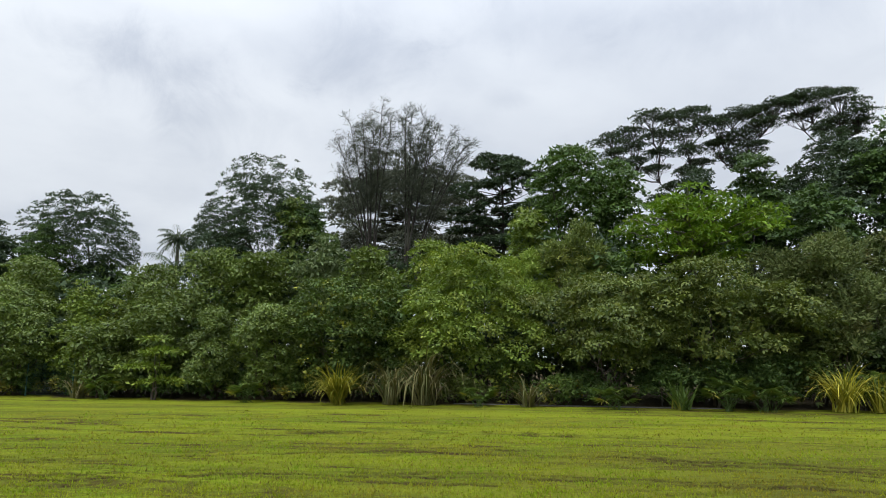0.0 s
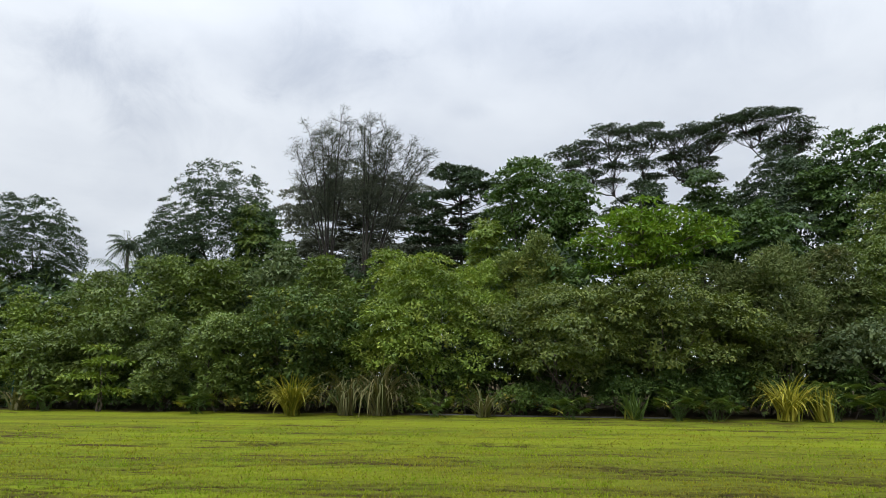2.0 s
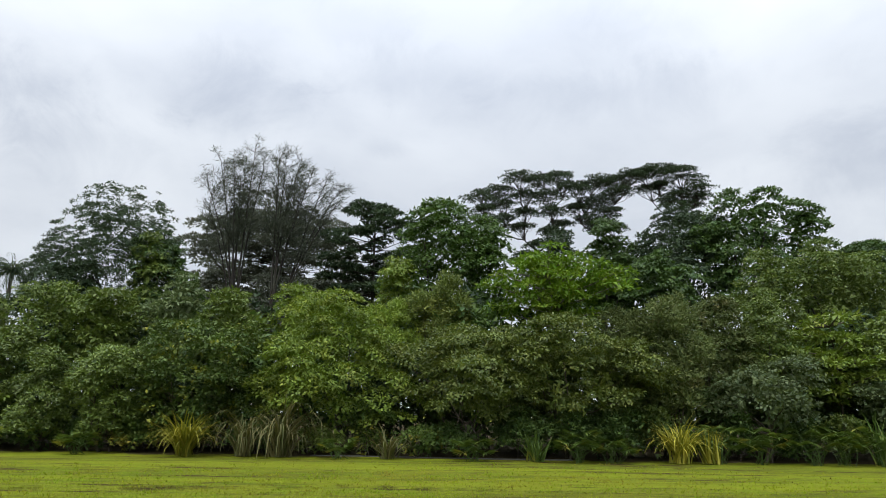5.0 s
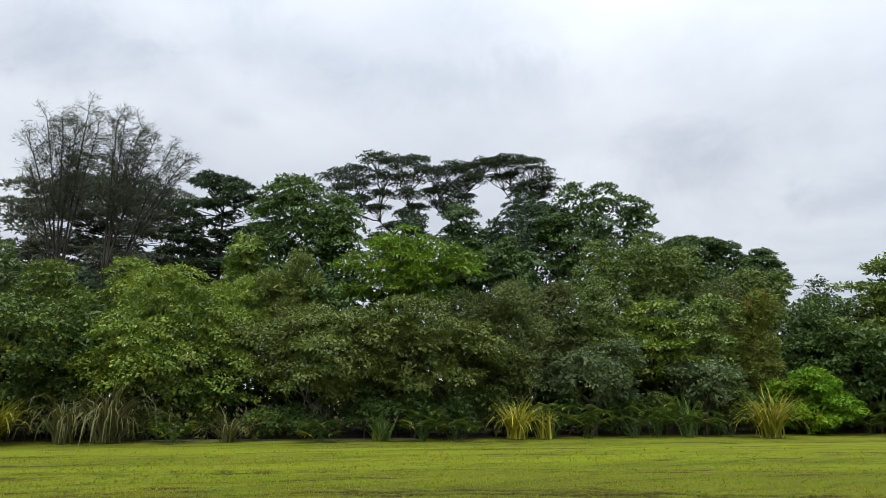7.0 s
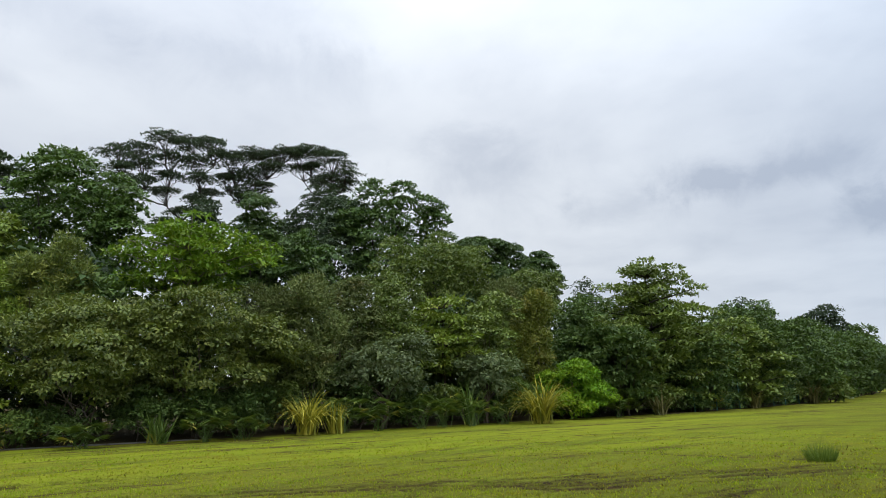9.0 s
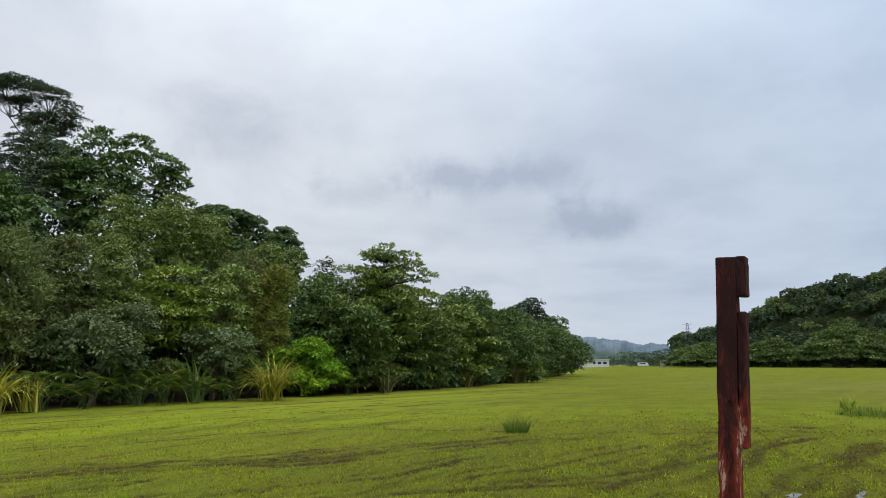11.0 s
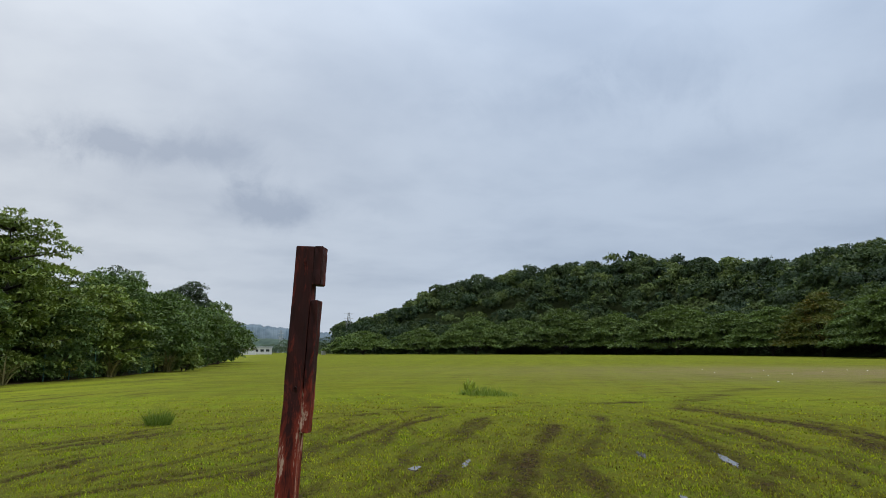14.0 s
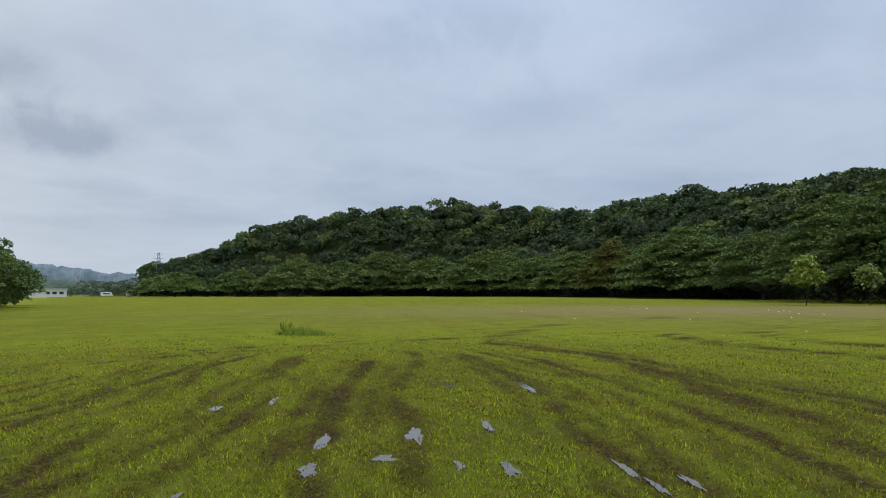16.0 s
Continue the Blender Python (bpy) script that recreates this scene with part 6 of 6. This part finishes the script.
mat, n = surface("puddle_water")
place = n.add("ShaderNodeTexCoord").outputs["Object"]
ripple = n.noise(place, 9.0, 2)
finish(n, principled(n, n.mix(n.span(ripple, 0.3, 0.7), (0.045, 0.036, 0.024), (0.075, 0.060, 0.040)), 0.06, n.bump(ripple, 0.05, 0.01), 0, 0.6))
WATER = mat
rng = np.random.default_rng(55)
for x, y, a, b in PUDDLES:
    k = 44
    t = np.arange(k) * 2 * math.pi / k
    wob = 0.85 + sum(0.55 / q * rng.uniform(0.3, 1) * np.sin(q * t + rng.random() * 6) for q in range(3, 17))
    wob = np.clip(wob, 0.45, 1.4)
    turn = math.atan2(-0.45, 1)
    px, py = np.cos(t) * a * 0.8 * wob, np.sin(t) * b * 1.5 * wob
    qx, qy = px * math.cos(turn) - py * math.sin(turn), px * math.sin(turn) + py * math.cos(turn)
    rim = np.c_[qx, qy, np.full(k, 0.0)]
    verts = np.r_[rim * (1, 1, 1), rim * (0.6, 0.6, 1), [[0, 0, 0.0]]]
    verts = np.r_[np.c_[rim[:, :2] * 1.12, np.full(k, -0.03)], verts]
    tri = [(i, (i + 1) % k, k + (i + 1) % k, k + i) for i in range(k)] + [(k + i, k + (i + 1) % k, 2 * k + (i + 1) % k, 2 * k + i) for i in range(k)]
    tri += [(2 * k + i, 2 * k + (i + 1) % k, 3 * k, 3 * k) for i in range(k)]
    bm = bmesh.new()
    vs = [bm.verts.new(v) for v in verts]
    for face in tri:
        bm.faces.new([vs[i] for i in dict.fromkeys(face)])
    me = bpy.data.meshes.new("puddle")
    bm.to_mesh(me)
    bm.free()
    me.materials.append(WATER)
    pool = new("puddle", me)
    level = float(np.min(Z[np.argsort((X - x) ** 2 + (Y - y) ** 2)[:12]]))
    pool.location = (x, y, level + 0.018)
    tagged(pool, "small shallow puddle in a muddy rut reflecting the sky", "puddle", "puddles")

LITTER = plain("litter_white", (0.7, 0.7, 0.68), 0.7)
for k in range(20):
    d, az = rng.uniform(28, 62), rng.uniform(34, 60)
    bm = box((-0.05, -0.03, -0.01), (0.05, 0.03, 0.03), 0.01)
    for v in bm.verts:
        v.co += Vector(rng.normal(size=3) * 0.008)
    me = bpy.data.meshes.new("litter_scrap")
    bm.to_mesh(me)
    bm.free()
    me.materials.append(LITTER)
    bit = new("litter_scrap", me)
    bit.matrix_basis = pose(d * math.sin(radians(az)), d * math.cos(radians(az)), 0.01, 0, 0, rng.uniform(0, 180)) @ Matrix.Scale(rng.uniform(0.4, 0.9), 4)
    tagged(bit, "small white scrap lying on the bare turf", "litter", "litter scraps")

# crumbled soil in the ruts
tries = 260000
cx, cy = rng.uniform(-13, 18, tries), rng.uniform(-5, 17, tries)
cm = mud_at(cx, cy)
ok = (cm > 0.22) & (rng.random(tries) < cm * 0.55) & (np.hypot(cx, cy) > 3.2) & (cx > -6)
cx, cy = cx[ok][:26000], cy[ok][:26000]
m = len(cx)
cz = Z.reshape(ny, nx)[np.clip(np.searchsorted(gy, cy) - 1, 0, ny - 2), np.clip(np.searchsorted(gx, cx) - 1, 0, nx - 2)]
octa = np.array(((1, 0, -0.3), (0, 1, -0.3), (-1, 0, -0.3), (0, -1, -0.3), (0, 0, 0.8)))
lump = octa[None] * rng.uniform(0.6, 1.4, (m, 5, 1)) * (0.008 + 0.015 * rng.random((m, 1, 1)) ** 2)
turn = rng.random(m) * 2 * math.pi
lump = np.stack([lump[..., 0] * np.cos(turn)[:, None] - lump[..., 1] * np.sin(turn)[:, None], lump[..., 0] * np.sin(turn)[:, None] + lump[..., 1] * np.cos(turn)[:, None], lump[..., 2]], -1)
lump += np.stack([cx, cy, cz + 0.006], 1)[:, None]
sides = np.array(((0, 1, 4), (1, 2, 4), (2, 3, 4), (3, 0, 4)))
mat, n = surface("wet_soil")
place = n.add("ShaderNodeTexCoord").outputs["Object"]
grit = n.noise(place, 40.0, 4, 0.7)
each = n.add("ShaderNodeNewGeometry").outputs["Random Per Island"]
finish(n, principled(n, n.mix(each, (0.014, 0.010, 0.005), (0.075, 0.052, 0.022)), 0.7, n.bump(grit, 0.5, 0.01), 0, 0.08))
clods = mesh_from("mud_clods", lump.reshape(-1, 3), (sides[None] + (np.arange(m) * 5)[:, None, None]).reshape(-1, 3), mat)
tagged(new("mud_clods", clods), "dark crumbled wet soil in the ruts", "soil", kind="stuff")

# short turf blades round the camera
mat, n = surface("turf_blade")
geo = n.add("ShaderNodeNewGeometry")
each = geo.outputs["Random Per Island"]
place = n.add("ShaderNodeTexCoord").outputs["Object"]
patches = n.noise(place, 0.55, 5, 0.6)
color = n.mix(n.span(patches, 0.35, 0.68), (0.155, 0.235, 0.006), (0.250, 0.270, 0.008))
color = n.mix(n.span(n.noise(place, 0.9, 4, 0.7), 0.50, 0.62, 0, 0.6), color, (0.125, 0.230, 0.006))
color = n.mix(n.span(n.noise(place, 0.3, 4, 0.65), 0.48, 0.64, 0, 0.7), color, (0.215, 0.170, 0.018))
color = n.mix(n.span(each, 0.45, 0.75, 0, 0.25), color, (0.330, 0.360, 0.020))
color = n.mix(n.span(each, 0.0, 0.30, 0.45, 0.0), color, (0.080, 0.120, 0.006))
color = n.mix(n.span(each, 0.80, 0.84, 0, 0.7), color, (0.190, 0.120, 0.034))
color = n.mix(n.span(each, 0.94, 0.96, 0, 0.7), color, (0.060, 0.055, 0.012))
east = n.add("ShaderNodeSeparateXYZ")
n.put(east.inputs[0], place)
lush = n.math("ADD", east.outputs[0], n.span(n.noise(place, 0.35, 3), 0.3, 0.7, -3, 3))
stipple = n.math("MULTIPLY", n.span(lush, -5.0, 2.0, 0.0, 1.0, True), n.span(n.noise(place, 1.3, 4, 0.7), 0.35, 0.6, 0.25, 1.0))
color = n.mix(n.math("MULTIPLY", stipple, n.span(each, 0.62, 0.66, 0.0, 0.8)), color, (0.125, 0.078, 0.024))
color = n.mix(n.math("MULTIPLY", stipple, n.span(each, 0.86, 0.90, 0.0, 0.8)), color, (0.030, 0.024, 0.010))
color = n.mix(n.math("MULTIPLY", stipple, n.math("MULTIPLY", n.span(each, 0.34, 0.38, 0.0, 0.75), n.span(each, 0.60, 0.62, 1.0, 0.0))), color, (0.400, 0.450, 0.022))
color = n.mix(n.math("MULTIPLY", stipple, n.span(each, 0.16, 0.20, 0.7, 0.0)), color, (0.036, 0.044, 0.006))
toned = n.vec("SCALE", n.mix(n.span(lush, -6.0, 2.0, 0.06, 0.01), color, (0.190, 0.190, 0.095)))
n.put(toned.node.inputs["Scale"], n.span(lush, -7.0, 1.0, 1.22, 1.18, True))
color = toned
wet = n.add("ShaderNodeAttribute")
wet.attribute_name = "mud"
color = n.mix(n.span(wet.outputs["Fac"], 0.05, 0.5, 0, 0.85), color, n.mix(each, (0.044, 0.034, 0.010), (0.165, 0.135, 0.030)))
front = principled(n, color, 0.65, None, 0, 0.05)
back = n.add("ShaderNodeBsdfTranslucent")
n.put(back.inputs[0], color)
both = n.add("ShaderNodeMixShader")
both.inputs[0].default_value = 0.45
n.put(both.inputs[1], front)
n.put(both.inputs[2], back.outputs[0])
finish(n, both.outputs[0])
TURF_BLADE = mat
tufts, each_tuft = 98000, 4
az = np.radians(rng.uniform(-118, 72, tufts))
d = 3.3 * (27 / 3.3) ** rng.random(tufts)
tx, ty = d * np.sin(az), d * np.cos(az)
more = 34000
d2, a2 = 6.5 * np.sqrt(rng.random(more)), rng.uniform(-math.pi, math.pi, more)
free = (d2 < 3.3) | (a2 < radians(-116)) | (a2 > radians(70))
tx, ty, d = np.r_[tx, (d2 * np.sin(a2))[free]], np.r_[ty, (d2 * np.cos(a2))[free]], np.r_[d, np.maximum(d2, 3.3)[free]]
bare = mud_at(tx, ty)
halo = mud_at(tx, ty, 4.5) * np.clip((tx + 6) / 5, 0.3, 1)
open_turf = np.interp(ty, HEDGE_LINE[:, 1], HEDGE_LINE[:, 0]) < tx - 0.2
keep = (rng.random(len(tx)) > np.clip(bare * 0.9, 0, 0.62)) & open_turf & (rng.random(len(tx)) > np.clip((d - 9) / 17, 0, 1))
for px, py, pa, pb in PUDDLES:
    keep &= (np.hypot(tx - px, ty - py) > max(pa, pb) * 0.8) | (rng.random(len(tx)) < 0.35)
tx, ty, d, bare = tx[keep], ty[keep], d[keep], np.maximum(bare, halo * 0.42)[keep]
big = 0.7 + 0.6 * rng.random(len(tx))
tx, ty, d, bare, big = (np.repeat(a, each_tuft) for a in (tx, ty, d, bare, big))
m = len(tx)
t = rng.random(m) * 2 * math.pi
out = np.sqrt(rng.random(m)) * (0.03 + 0.006 * d) * big
bx, by = tx + np.cos(t) * out, ty + np.sin(t) * out
col = np.clip(np.searchsorted(gx, bx) - 1, 0, nx - 2)
row = np.clip(np.searchsorted(gy, by) - 1, 0, ny - 2)
bz = Z.reshape(ny, nx)[row, col]
high = (0.018 + 0.034 * rng.random(m) ** 1.3) * (1 - 0.45 * np.minimum(bare, 1)) * big
s = rng.random(m) * 2 * math.pi
side = np.stack([np.cos(s), np.sin(s), 0 * s], 1) * ((0.0014 + 0.00085 * d) * big)[:, None]
root_p = np.stack([bx, by, bz - 0.006], 1)
tip = root_p + np.stack([np.cos(t) * 0.022 + rng.normal(size=m) * 0.01, np.sin(t) * 0.022 + rng.normal(size=m) * 0.01, high], 1)
verts = np.stack([root_p - side, root_p + side, tip], 1).reshape(-1, 3)
me = mesh_from("grass_blades", verts, np.arange(m * 3).reshape(-1, 3), TURF_BLADE)
me.attributes.new("mud", "FLOAT", "POINT").data.foreach_set("value", np.repeat(bare, 3).astype(np.float32))
tagged(new("grass_blades", me), "short green and yellowing grass blades", "grass", kind="stuff")
